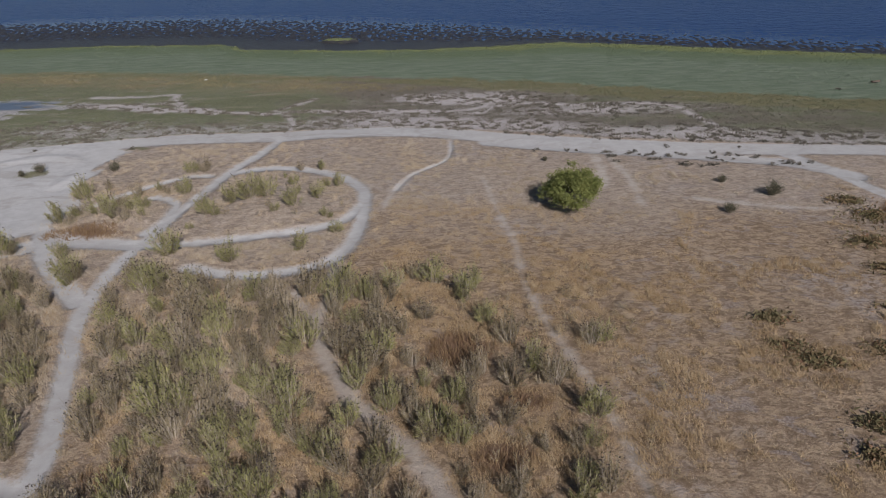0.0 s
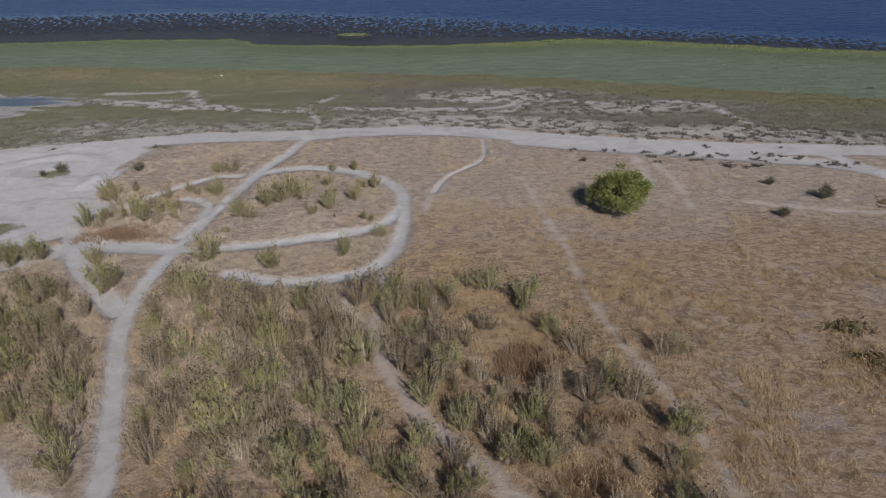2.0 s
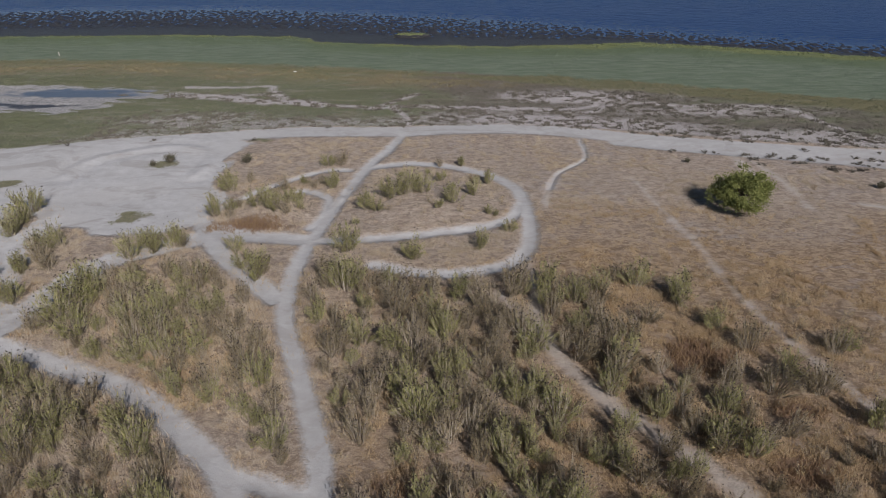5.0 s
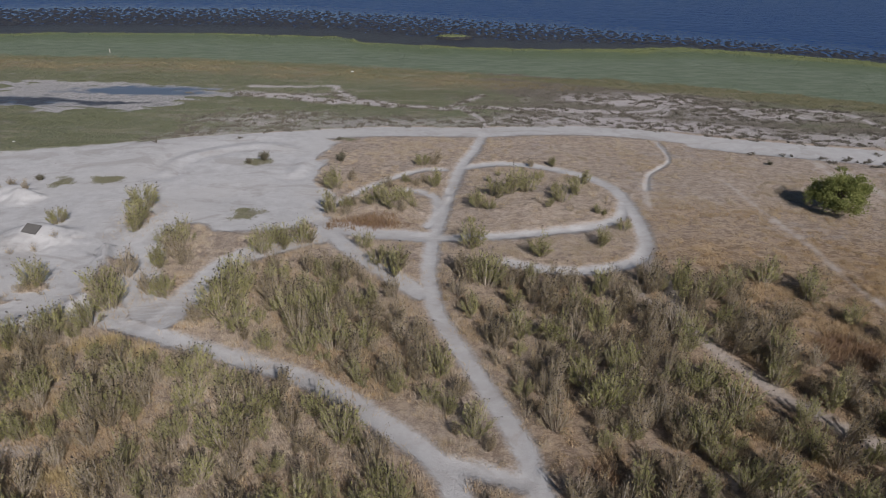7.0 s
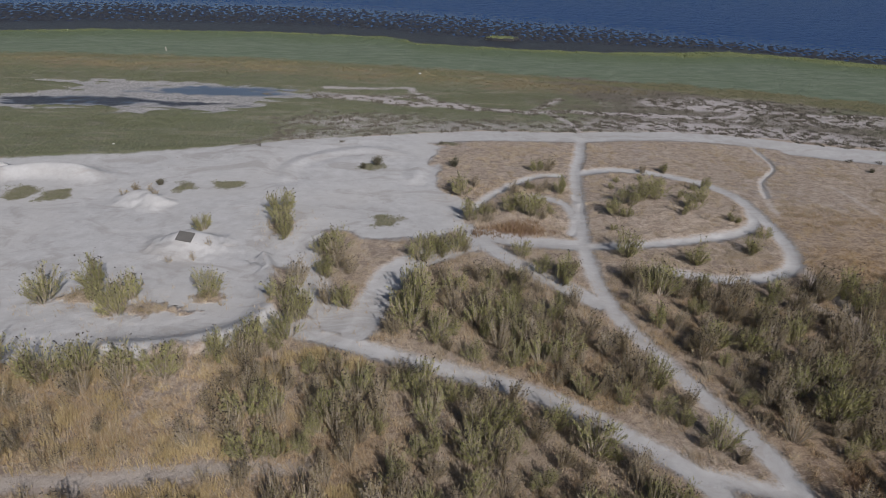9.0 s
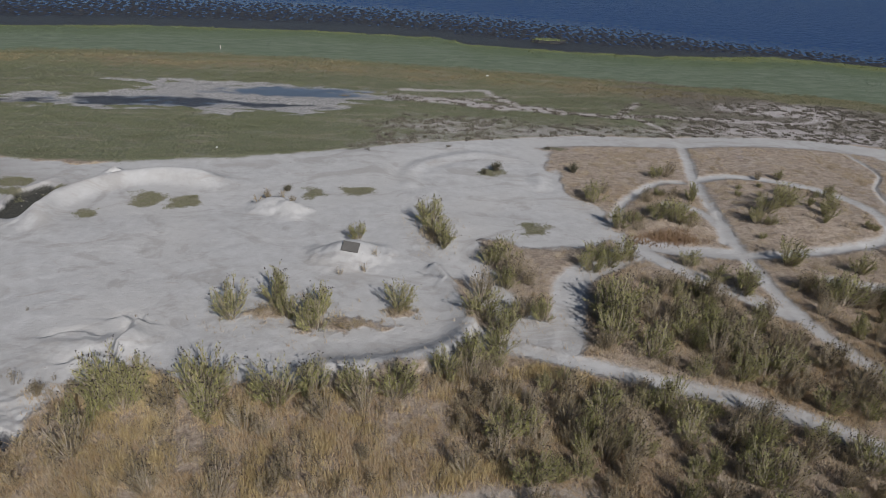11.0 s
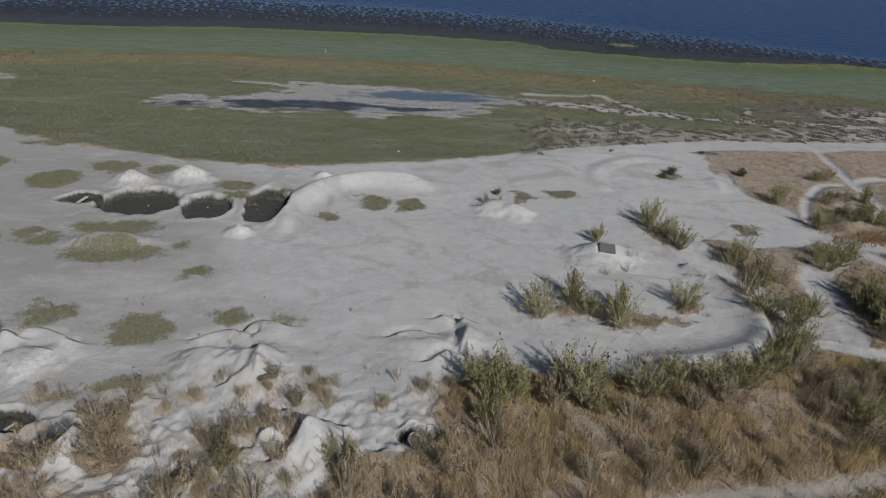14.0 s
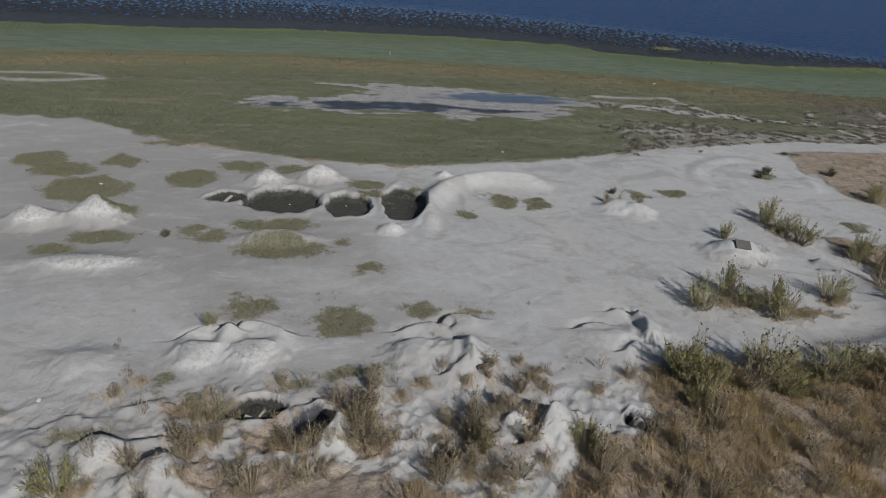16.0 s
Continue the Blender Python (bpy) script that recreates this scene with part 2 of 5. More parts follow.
M_GROUND = ground_material()
M_WATER = water_material()
M_STALK = leafy("dead_stalk", (0.155, 0.125, 0.09), (0.255, 0.21, 0.155), (0.375, 0.32, 0.255), (0.49, 0.43, 0.355))
M_LEAF = leafy("shrub_leaf", (0.185, 0.182, 0.07), (0.26, 0.25, 0.098), (0.33, 0.312, 0.138), (0.42, 0.37, 0.19), (0.40, 0.41, 0.125), thin=0.15)
M_OLIVE = leafy("dry_leaf", (0.195, 0.158, 0.082), (0.28, 0.228, 0.125), (0.37, 0.30, 0.175), (0.47, 0.385, 0.245), thin=0.15)
M_TUFT = leafy("tuft_leaf", (0.36, 0.272, 0.13), (0.46, 0.357, 0.182), (0.55, 0.437, 0.238), (0.62, 0.51, 0.305), thin=0.15)
M_MAUVE = leafy("salt_bush_leaf", (0.108, 0.096, 0.075), (0.142, 0.126, 0.10), (0.182, 0.162, 0.13))
M_SEED = leafy("seed_head", (0.035, 0.028, 0.024), (0.07, 0.055, 0.045))
M_TAWNY = leafy("tawny_marsh_grass", (0.155, 0.135, 0.075), (0.21, 0.178, 0.10), (0.285, 0.24, 0.145))
M_STRAW = leafy("dry_straw", (0.36, 0.29, 0.205), (0.45, 0.375, 0.275), (0.55, 0.47, 0.365), thin=0.1)
M_GOLD = leafy("golden_straw", (0.31, 0.21, 0.11), (0.41, 0.295, 0.165), (0.50, 0.375, 0.225), (0.59, 0.47, 0.31), thin=0.1)
M_RUST = leafy("dead_herb", (0.20, 0.128, 0.07), (0.27, 0.175, 0.098), (0.33, 0.235, 0.138), thin=0.2)
M_WEED = leafy("pickleweed", (0.108, 0.118, 0.066), (0.145, 0.15, 0.088), (0.188, 0.18, 0.115))
M_CORD = leafy("cordgrass", (0.115, 0.148, 0.095), (0.145, 0.178, 0.122), (0.178, 0.208, 0.148))
M_FRINGE = leafy("young_cordgrass", (0.13, 0.15, 0.058), (0.165, 0.182, 0.075), (0.20, 0.21, 0.10))
M_CROWN = leafy("tree_leaf", (0.135, 0.15, 0.045), (0.21, 0.225, 0.07), (0.31, 0.32, 0.115), thin=0.25)
M_DARK = leafy("dark_leaf", (0.07, 0.072, 0.045), (0.11, 0.105, 0.065), (0.16, 0.14, 0.095))
M_MATS = leafy("mat_weed", (0.12, 0.125, 0.07), (0.165, 0.165, 0.095), (0.22, 0.205, 0.13))
M_ICE = leafy("ice_plant_leaf", (0.11, 0.10, 0.05), (0.17, 0.14, 0.068), (0.23, 0.125, 0.075), (0.22, 0.19, 0.09))
M_PLANK = leafy("weathered_wood", (0.34, 0.31, 0.27), (0.42, 0.39, 0.34))
M_MAT = leafy("old_rubber", (0.09, 0.085, 0.078), (0.125, 0.118, 0.108))
M_LITTER = leafy("pale_plastic", (0.55, 0.55, 0.52), (0.62, 0.62, 0.6), rough=0.4)
M_CLOD = leafy("clod", (0.27, 0.25, 0.23), (0.36, 0.34, 0.315), (0.42, 0.40, 0.375))
M_BARK = leafy("bark", (0.10, 0.08, 0.06), (0.14, 0.11, 0.085))

# ---- plan of the ground ----
WATER_Z = -0.55


def lattice(ix, iy, seed):
    h = np.sin(ix * 127.1 + iy * 311.7 + seed * 74.7) * 43758.5453
    return (h - np.floor(h)) * 2 * np.pi


def perlin(x, y, seed=0):
    """Gradient noise, about -1 to 1."""
    x0, y0 = np.floor(x), np.floor(y)
    fx, fy = x - x0, y - y0
    u, v = fx * fx * (3 - 2 * fx), fy * fy * (3 - 2 * fy)
    out = 0.0
    for dx in (0, 1):
        for dy in (0, 1):
            a = lattice(x0 + dx, y0 + dy, seed)
            out = out + (np.cos(a) * (fx - dx) + np.sin(a) * (fy - dy)) * (u if dx else 1 - u) * (v if dy else 1 - v)
    return out * 1.5


def smooth(a, b, x):
    t = np.clip((x - a) / (b - a), 0, 1)
    return t * t * (3 - 2 * t)


def spline(pts, step=0.5):
    """A smooth line through points, resampled."""
    p = np.array([pts[0], *pts, pts[-1]], float)
    out = []
    for a, b, c, d in zip(p, p[1:], p[2:], p[3:]):
        for t in np.arange(0, 1, min(1.0, step / max(np.hypot(*(c - b)), 1e-3))):
            out.append(0.5 * (2 * b + (c - a) * t + (2 * a - 5 * b + 4 * c - d) * t * t + (3 * b - a - 3 * c + d) * t**3))
    out.append(p[-1])
    return np.array(out)


def far_from(line, x, y):
    """Distance of each place to a line."""
    best = np.full(x.shape, 1e9)
    lo, hi = line.min(0) - 8, line.max(0) + 8
    near = (x > lo[0]) & (x < hi[0]) & (y > lo[1]) & (y < hi[1])
    px, py, d = x[near], y[near], best[near]
    for (ax, ay), (bx, by) in zip(line, line[1:]):
        ex, ey = bx - ax, by - ay
        t = np.clip(((px - ax) * ex + (py - ay) * ey) / (ex * ex + ey * ey + 1e-9), 0, 1)
        d = np.minimum(d, np.hypot(px - ax - t * ex, py - ay - t * ey))
    best[near] = d
    return best


def inside(poly, x, y):
    """Signed distance to a closed outline, positive inside."""
    p = spline([*poly, poly[0]], 1.5)
    d, odd = far_from(p, x, y), np.zeros(x.shape, bool)
    for (ax, ay), (bx, by) in zip(p, p[1:]):
        cut = (ay > y) != (by > y)
        odd ^= cut & (x < (bx - ax) * (y - ay) / (by - ay + 1e-12) + ax)
    return np.where(odd, 1, -1) * np.minimum(d, 6.0)


def oval(x, y, cx, cy, rx, ry):
    """Signed distance, about, to an oval; positive inside."""
    q = np.hypot((x - cx) / rx, (y - cy) / ry)
    return np.clip((1 - q) * min(rx, ry), -6, 6)


# trails: width and way points
TRAILS = [
    (0.82, [(-13.9, 11), (-14.9, 15.0), (-15.3, 17.3), (-16.2, 20.1), (-17.3, 23.1), (-18.5, 26.7), (-18.7, 30.7), (-18.4, 34.0)]),
    (1.1, [(-19.2, 27.8), (-20.9, 29.7), (-22.9, 31.9), (-24.3, 34.0), (-25.6, 36.3)]),
    (0.95, [(-33.0, 25.0), (-30.6, 24.0), (-27.7, 22.8), (-25.0, 21.7), (-22.9, 20.5), (-21.3, 19.2), (-19.9, 17.9), (-18.6, 16.7), (-17.8, 15.0), (-17.5, 12)]),
    (0.7, [(-18.4, 16.6), (-16.6, 16.0), (-15.0, 15.5)]),
    (0.78, [(-18.4, 34.0), (-17.5, 38.9), (-16.2, 45.5), (-14.9, 49.3), (-13.9, 53.0)]),
    (0.82, [(-16.3, 45.3), (-13.1, 46.3), (-10.0, 45.6), (-7.2, 43.8), (-5.6, 41.5), (-5.2, 38.6), (-5.3, 35.3), (-6.1, 32.2), (-8.0, 30.7), (-11.3, 30.1), (-14.5, 31.0)]),
    (0.72, [(-5.4, 39.2), (-6.3, 36.9), (-8.4, 35.5), (-11.5, 34.6), (-14.6, 34.1), (-18.2, 33.8)]),
    (1.3, [(-18.4, 33.9), (-20.1, 34.2), (-22.5, 34.5), (-25.0, 35.5)]),
    (0.55, [(-25.3, 37.9), (-23.1, 41.5), (-19.5, 44.7), (-17.5, 44.9)]),
    (0.6, [(-20.4, 41.2), (-19.4, 40.9), (-18.2, 39.6), (-18.2, 37.1), (-18.7, 35.5)]),
    (0.22, [(0.9, 51.5), (0.5, 47.3), (-2.1, 44.1), (-3.2, 41.2)]),
    (2.3, [(-58.3, 46.3), (-51.5, 47.4), (-45.4, 48.8), (-37.1, 51.0), (-30.5, 52.4), (-23.2, 53.6), (-15.0, 53.8), (-9.0, 54.3), (-1.4, 53.9), (5.9, 51.7), (12.8, 50.0), (19.3, 48.5), (25.8, 47.6), (35.1, 46.6), (60, 44)]),
    (1.5, [(4, 51), (8, 49.6), (13, 48.2), (20, 46.5), (26, 44.6), (29.5, 41.5)]),
    (1.0, [(26.3, 47.3), (27.9, 44.1), (28.8, 41.3), (29.8, 38.1), (33, 30)]),
    (1.9, [(-35.3, 36.4), (-35.0, 32.8), (-34.1, 29.2), (-32.5, 26.3)]),
    (1.7, [(-31.6, 25.6), (-30.6, 28.7), (-29.8, 31.0), (-27.9, 32.6), (-25.5, 34.0)]),
    (0.45, [(-88.5, 70), (-87.5, 67.5), (-86.3, 58.6), (-85.5, 55.0)]),
]
FAINT = [
    (0.75, [(-5.9, 32.9), (-6.2, 31.4), (-5.9, 28.0), (-6.3, 25.6), (-5.4, 22.6), (-4.5, 20.9), (-3.4, 19.3), (-2.1, 17.8), (-0.8, 16.0), (0.3, 13.8), (1.0, 10)]),
    (0.6, [(-2.1, 44.1), (-3.5, 40.4), (-3.9, 38.3)]),
    (0.8, [(-46, 16.8), (-41.4, 16.8), (-39.5, 16.9), (-37.2, 17.1), (-35.1, 17.3), (-32.9, 17.2)]),
    (0.5, [(13, 47), (13.6, 42), (13.2, 38)]),
    (0.5, [(17, 38.5), (21, 37.2), (25, 36.5)]),
    (0.3, [(3.0, 43), (3.3, 40.6), (3.8, 36.6), (4.3, 33.0), (4.3, 29.4), (4.8, 25.4), (5.4, 22.9), (6.2, 20.1), (6.6, 17.7), (7, 13)]),
    (0.6, [(-7.8, 28.1), (-6.7, 26.0), (-5.7, 24.1)]),
    (0.7, [(12.2, 48), (12.0, 44), (11.5, 41)]),
]
SALT_LINES = [
    (1.5, [(-37.9, 66.2), (-34.5, 65.2), (-32.3, 64.8), (-28.8, 63.3), (-25.6, 63.3), (-22.4, 62.3)]),
    (0.55, [(-23.0, 62.4), (-20.8, 61.9), (-18.6, 61.5), (-17.1, 61.0), (-13.5, 61.7), (-9.8, 61.1), (-5.7, 60.4), (-1.9, 60.0)]),
    (0.45, [(-37.6, 68.8), (-33.0, 68.8), (-28.9, 69.3), (-28.4, 67.8), (-26.8, 65.4), (-25.9, 63.3)]),
    (0.4, [(-1.9, 60.0), (3.5, 61.0), (5.2, 63.0), (7.6, 64.4), (9.9, 63.8)]),
    (0.5, [(-12, 61.3), (-7.0, 61.2), (0, 60.4), (3.4, 59.4), (5.8, 61.7), (9.8, 62.3), (12.9, 61.2)]),
    (0.5, [(12.9, 61.2), (17, 61.6), (22.2, 60.7), (23.8, 56.0), (25.4, 50.1)]),
    (0.35, [(-26.5, 63.4), (-28.5, 65.8), (-33.5, 65.4)]),
    (0.3, [(-17, 61), (-15.2, 63.2), (-13, 66)]),
    (0.3, [(-15.3, 61.2), (-13.6, 57.5), (-13.5, 54.4)]),
    (0.6, [(-96.1, 66.6), (-91.9, 66.7), (-87.9, 68.0)]),
    (0.35, [(-97, 69), (-92, 69.5), (-88.5, 68.8)]),
]
BARE = [  # pale silt of the bike park
    [(-110, 58), (-92.0, 56.5), (-85.5, 55.4), (-80.6, 52.4), (-74.1, 49.9), (-65.8, 47.4), (-58.3, 46.9), (-51.3, 48.2), (-45.1, 49.8), (-36, 52.5), (-27.0, 53.2),
     (-26.7, 51.5), (-26.5, 45.9), (-26.9, 41.7), (-25.3, 39.4), (-26.1, 36.5), (-27.8, 35.3), (-31.2, 34.9), (-35.1, 35.6), (-35.6, 32), (-36.4, 31.0), (-35.6, 27.5), (-33.2, 26.3),
     (-32.6, 24.3), (-35.9, 25.2), (-37.4, 24.3), (-39.5, 23.7), (-43.5, 23.3), (-47.5, 23.3), (-50.9, 25.6), (-51.6, 23.9), (-53.4, 21.8), (-53.8, 19.9), (-57.2, 18.9), (-60, 16.4), (-62, 16.2), (-63.2, 18.2), (-66, 18.9), (-69, 18.3), (-70.4, 17.0), (-71, 15), (-90, 14), (-110, 16)],
]
MATS = [  # low weeds on the silt: centre and radii
    (-83.6, 45.3, 1.9, 1.3), (-80.4, 47.1, 1.3, 1.0), (-78.2, 50.9, 1.6, 0.5), (-81.3, 42.2, 2.4, 2.0), (-75.5, 44.2, 1.6, 1.6), (-72.3, 46.5, 1.7, 1.0), (-68.8, 45.9, 1.2, 0.8), (-64.1, 43.4, 1.0, 0.8),
    (-78.7, 35.9, 1.7, 0.8), (-80.6, 34.4, 1.1, 0.6), (-74.1, 36.7, 0.7, 0.6), (-72.9, 35.9, 0.8, 0.6), (-69.6, 37.3, 2.4, 0.8), (-69.0, 34.5, 2.2, 1.1), (-65.7, 35.0, 0.5, 0.4), (-64.3, 32.3, 0.7, 0.6),
    (-70.1, 28.8, 1.2, 0.8), (-65.8, 27.5, 1.3, 1.2), (-62.1, 28.5, 0.7, 0.5), (-54.9, 41.1, 1.0, 1.1), (-52.4, 40.7, 1.1, 0.9), (-57.7, 38.8, 0.6, 0.7), (-78.4, 39.0, 0.9, 0.9), (-60.1, 27.9, 1.0, 0.3),
    (-73.0, 23.9, 0.45, 0.5), (-71.7, 22.8, 0.6, 0.35), (-65.6, 23.9, 1.2, 0.4), (-70.4, 22.2, 0.9, 0.5), (-85.6, 47.2, 1.6, 1.4), (-75.2, 21.1, 1.0, 0.5), (-67.6, 23.4, 0.5, 0.3), (-63.5, 41.9, 0.7, 0.5), (-60.9, 42.4, 0.8, 0.5),
]
MATS += [(-41.7, 42.6, 1.1, 0.7), (-44.6, 42.4, 0.7, 0.9), (-31.8, 46.3, 0.9, 0.5), (-25.6, 51.6, 0.7, 0.4), (-30.4, 37.3, 0.9, 0.7)]
RUST = [(2.0, 16.6, 1.1, 0.8), (3.2, 19.5, 0.9, 0.6), (0.6, 23.0, 1.5, 1.3), (-22.6, 35.7, 2.4, 0.7), (-12.5, 16.0, 0.8, 0.5), (30.5, 35.5, 2.5, 2.0)]
PITS = [  # centre, radii, depth
    (-69.3, 40.9, 2.3, 1.9, 0.6), (-65.3, 40.3, 1.45, 1.75, 0.6), (-61.7, 40.6, 1.45, 2.6, 0.5), (-72.8, 41.3, 1.2, 0.8, 0.35),
    (-69.2, 22.2, 1.15, 0.62, 0.55), (-62.3, 19.2, 0.45, 0.5, 0.7), (-54.1, 20.4, 0.7, 0.6, 0.7), (-67.0, 21.0, 0.9, 0.9, 0.45),
]
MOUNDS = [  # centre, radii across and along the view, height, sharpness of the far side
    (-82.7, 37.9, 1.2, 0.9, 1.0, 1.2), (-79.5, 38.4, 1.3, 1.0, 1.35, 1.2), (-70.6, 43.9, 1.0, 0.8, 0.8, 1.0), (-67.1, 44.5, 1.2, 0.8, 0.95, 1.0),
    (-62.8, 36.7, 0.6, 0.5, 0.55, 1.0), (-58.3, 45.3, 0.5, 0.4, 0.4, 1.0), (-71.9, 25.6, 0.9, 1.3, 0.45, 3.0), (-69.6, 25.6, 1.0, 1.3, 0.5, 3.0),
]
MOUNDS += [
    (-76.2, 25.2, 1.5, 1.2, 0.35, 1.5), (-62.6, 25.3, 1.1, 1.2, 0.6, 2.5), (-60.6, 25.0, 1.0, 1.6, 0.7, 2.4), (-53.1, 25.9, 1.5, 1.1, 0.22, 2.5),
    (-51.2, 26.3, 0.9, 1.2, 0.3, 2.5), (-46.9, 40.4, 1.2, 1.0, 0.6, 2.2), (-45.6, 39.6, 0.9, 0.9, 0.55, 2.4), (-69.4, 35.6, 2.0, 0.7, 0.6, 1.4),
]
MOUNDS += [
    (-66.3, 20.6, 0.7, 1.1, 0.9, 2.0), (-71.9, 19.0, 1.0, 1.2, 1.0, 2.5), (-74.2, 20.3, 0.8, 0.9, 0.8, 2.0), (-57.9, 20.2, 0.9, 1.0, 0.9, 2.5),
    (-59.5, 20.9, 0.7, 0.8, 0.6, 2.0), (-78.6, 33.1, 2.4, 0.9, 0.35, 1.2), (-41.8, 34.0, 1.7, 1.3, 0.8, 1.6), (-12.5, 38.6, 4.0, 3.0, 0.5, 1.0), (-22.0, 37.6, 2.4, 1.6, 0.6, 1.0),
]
HOLLOWS = [  # weedy hollows between the piles: centre, radii, depth
    (-42.0, 27.2, 1.7, 0.5, 0.0), (-45.1, 28.3, 1.0, 0.45, 0.0), (-39.2, 28.2, 0.6, 0.5, 0.0), (-36.9, 36.5, 0.6, 1.0, 0.0),
    (-68.9, 18.7, 2.6, 0.7, 0.05), (-71.0, 22.2, 1.5, 0.6, 0.3), (-68.1, 20.7, 1.4, 0.9, 0.45), (-64.9, 20.4, 0.9, 1.3, 0.1),
]
SCARPS = [  # lips of jumps and broken banks, steep on the far side: way points, height
    ([(-72.4, 26.4), (-71.8, 26.9), (-71.4, 27.0), (-70.8, 26.6)], 0.55), ([(-70.6, 26.6), (-70.1, 27.1), (-69.4, 27.0), (-68.5, 26.5)], 0.6),
    ([(-63.0, 26.7), (-62.3, 27.0), (-61.7, 26.9)], 0.4), ([(-61.2, 27.1), (-60.7, 27.6), (-59.8, 27.5)], 0.5), ([(-60.7, 26.6), (-60.3, 25.5), (-60.5, 24.5)], 0.4), ([(-61.3, 23.6), (-60.8, 23.9), (-60.3, 24.3)], 0.35),
    ([(-54.4, 26.6), (-53.8, 26.8), (-53.2, 26.7)], 0.35), ([(-51.3, 27.3), (-51.2, 26.6), (-51.5, 25.7)], 0.5), ([(-52.9, 24.7), (-52.3, 25.1)], 0.35), ([(-52.1, 28.0), (-51.7, 27.7), (-51.2, 27.5)], 0.35),
    ([(-59.6, 21.6), (-59.0, 21.8)], 0.4), ([(-58.8, 19.5), (-58.1, 20.3), (-57.4, 20.9)], 0.55), ([(-64.8, 23.0), (-64.4, 23.0)], 0.3), ([(-66.9, 22.1), (-66.4, 22.2)], 0.4), ([(-73.2, 22.5), (-72.7, 22.6)], 0.35),
    ([(-73.1, 20.4), (-72.2, 20.6)], 0.45), ([(-59.9, 20.2), (-59.1, 20.7)], 0.4), ([(-55.1, 19.8), (-54.5, 19.7)], 0.3), ([(-76.3, 21.6), (-75.4, 22.0)], 0.35), ([(-69.6, 20.6), (-68.6, 20.7)], 0.35),
]
BERM = [(-60.0, 36.6), (-60.2, 39.7), (-58.6, 42.7), (-55.7, 44.4), (-52.8, 44.4), (-50.1, 43.4)]
BERM_LOW = [(-37.2, 32.3), (-36.2, 29.7), (-35.8, 27.2), (-36.8, 25.4), (-38.5, 24.4), (-40.2, 23.9), (-42.6, 23.8)]
RING = [(-37.9, 44.0), (-37.9, 46.2), (-36.2, 48.3), (-32.8, 50.0), (-29.8, 49.2), (-28.3, 46.7), (-28.6, 44.0)]
PAN = [(-76.0, 62.6), (-72, 64.4), (-66.5, 65.4), (-62.5, 67.5), (-67.0, 69.6), (-63, 70.2), (-56.4, 70.2), (-45.0, 69.0), (-36.5, 65.6), (-42.5, 63.5), (-44.5, 60.2), (-52.5, 59.8), (-63.1, 60.2), (-72.5, 60.6)]
PAN_WET = [(-71.5, 62.3, 2.6, 0.5), (-65.0, 63.0, 4.2, 1.2), (-57.0, 63.3, 4.5, 0.9), (-51.0, 62.6, 3.5, 0.6), (-61.0, 62.2, 5, 0.4)]

# shore lines: where marsh, cordgrass, mud and open water begin
MARSH_X, MARSH_Y = [-110, -92, -85.5, -80.6, -74.1, -65.8, -58.3, -51.3, -45.1, -36, -24.5, -16, -8.5, -1.4, 6.6, 16.4, 25.6, 36, 60], [57, 56.5, 55.5, 52.6, 50.1, 47.6, 47.2, 48.3, 49.9, 52.6, 55, 55.2, 55.6, 55.2, 53.4, 51, 49.3, 47.8, 45]
CORD_X, CORD_Y = [-130, -100, -72, -49, -34, -16, 2, 14, 27, 45, 70], [74, 77.5, 82.3, 82, 79.5, 76, 73, 69.5, 65, 59.5, 52]
MUD_X, MUD_Y = [-130, -110, -90, -72, -49, -32, -29.5, -27.5, -16, 0, 10, 17, 29, 45, 60, 90], [91, 92, 93.5, 97, 98, 96.6, 95, 92.6, 90.4, 89.4, 90.5, 92, 88, 82.5, 78, 68]
WATER_X, WATER_Y = [-130, -110, -80, -50, -37, -15, 2, 18, 33, 55, 90], [112, 115, 121, 122, 120.5, 114, 109, 101.5, 95.5, 87, 74]


def shore(xs, ys, x):
    return np.interp(x, xs, ys)


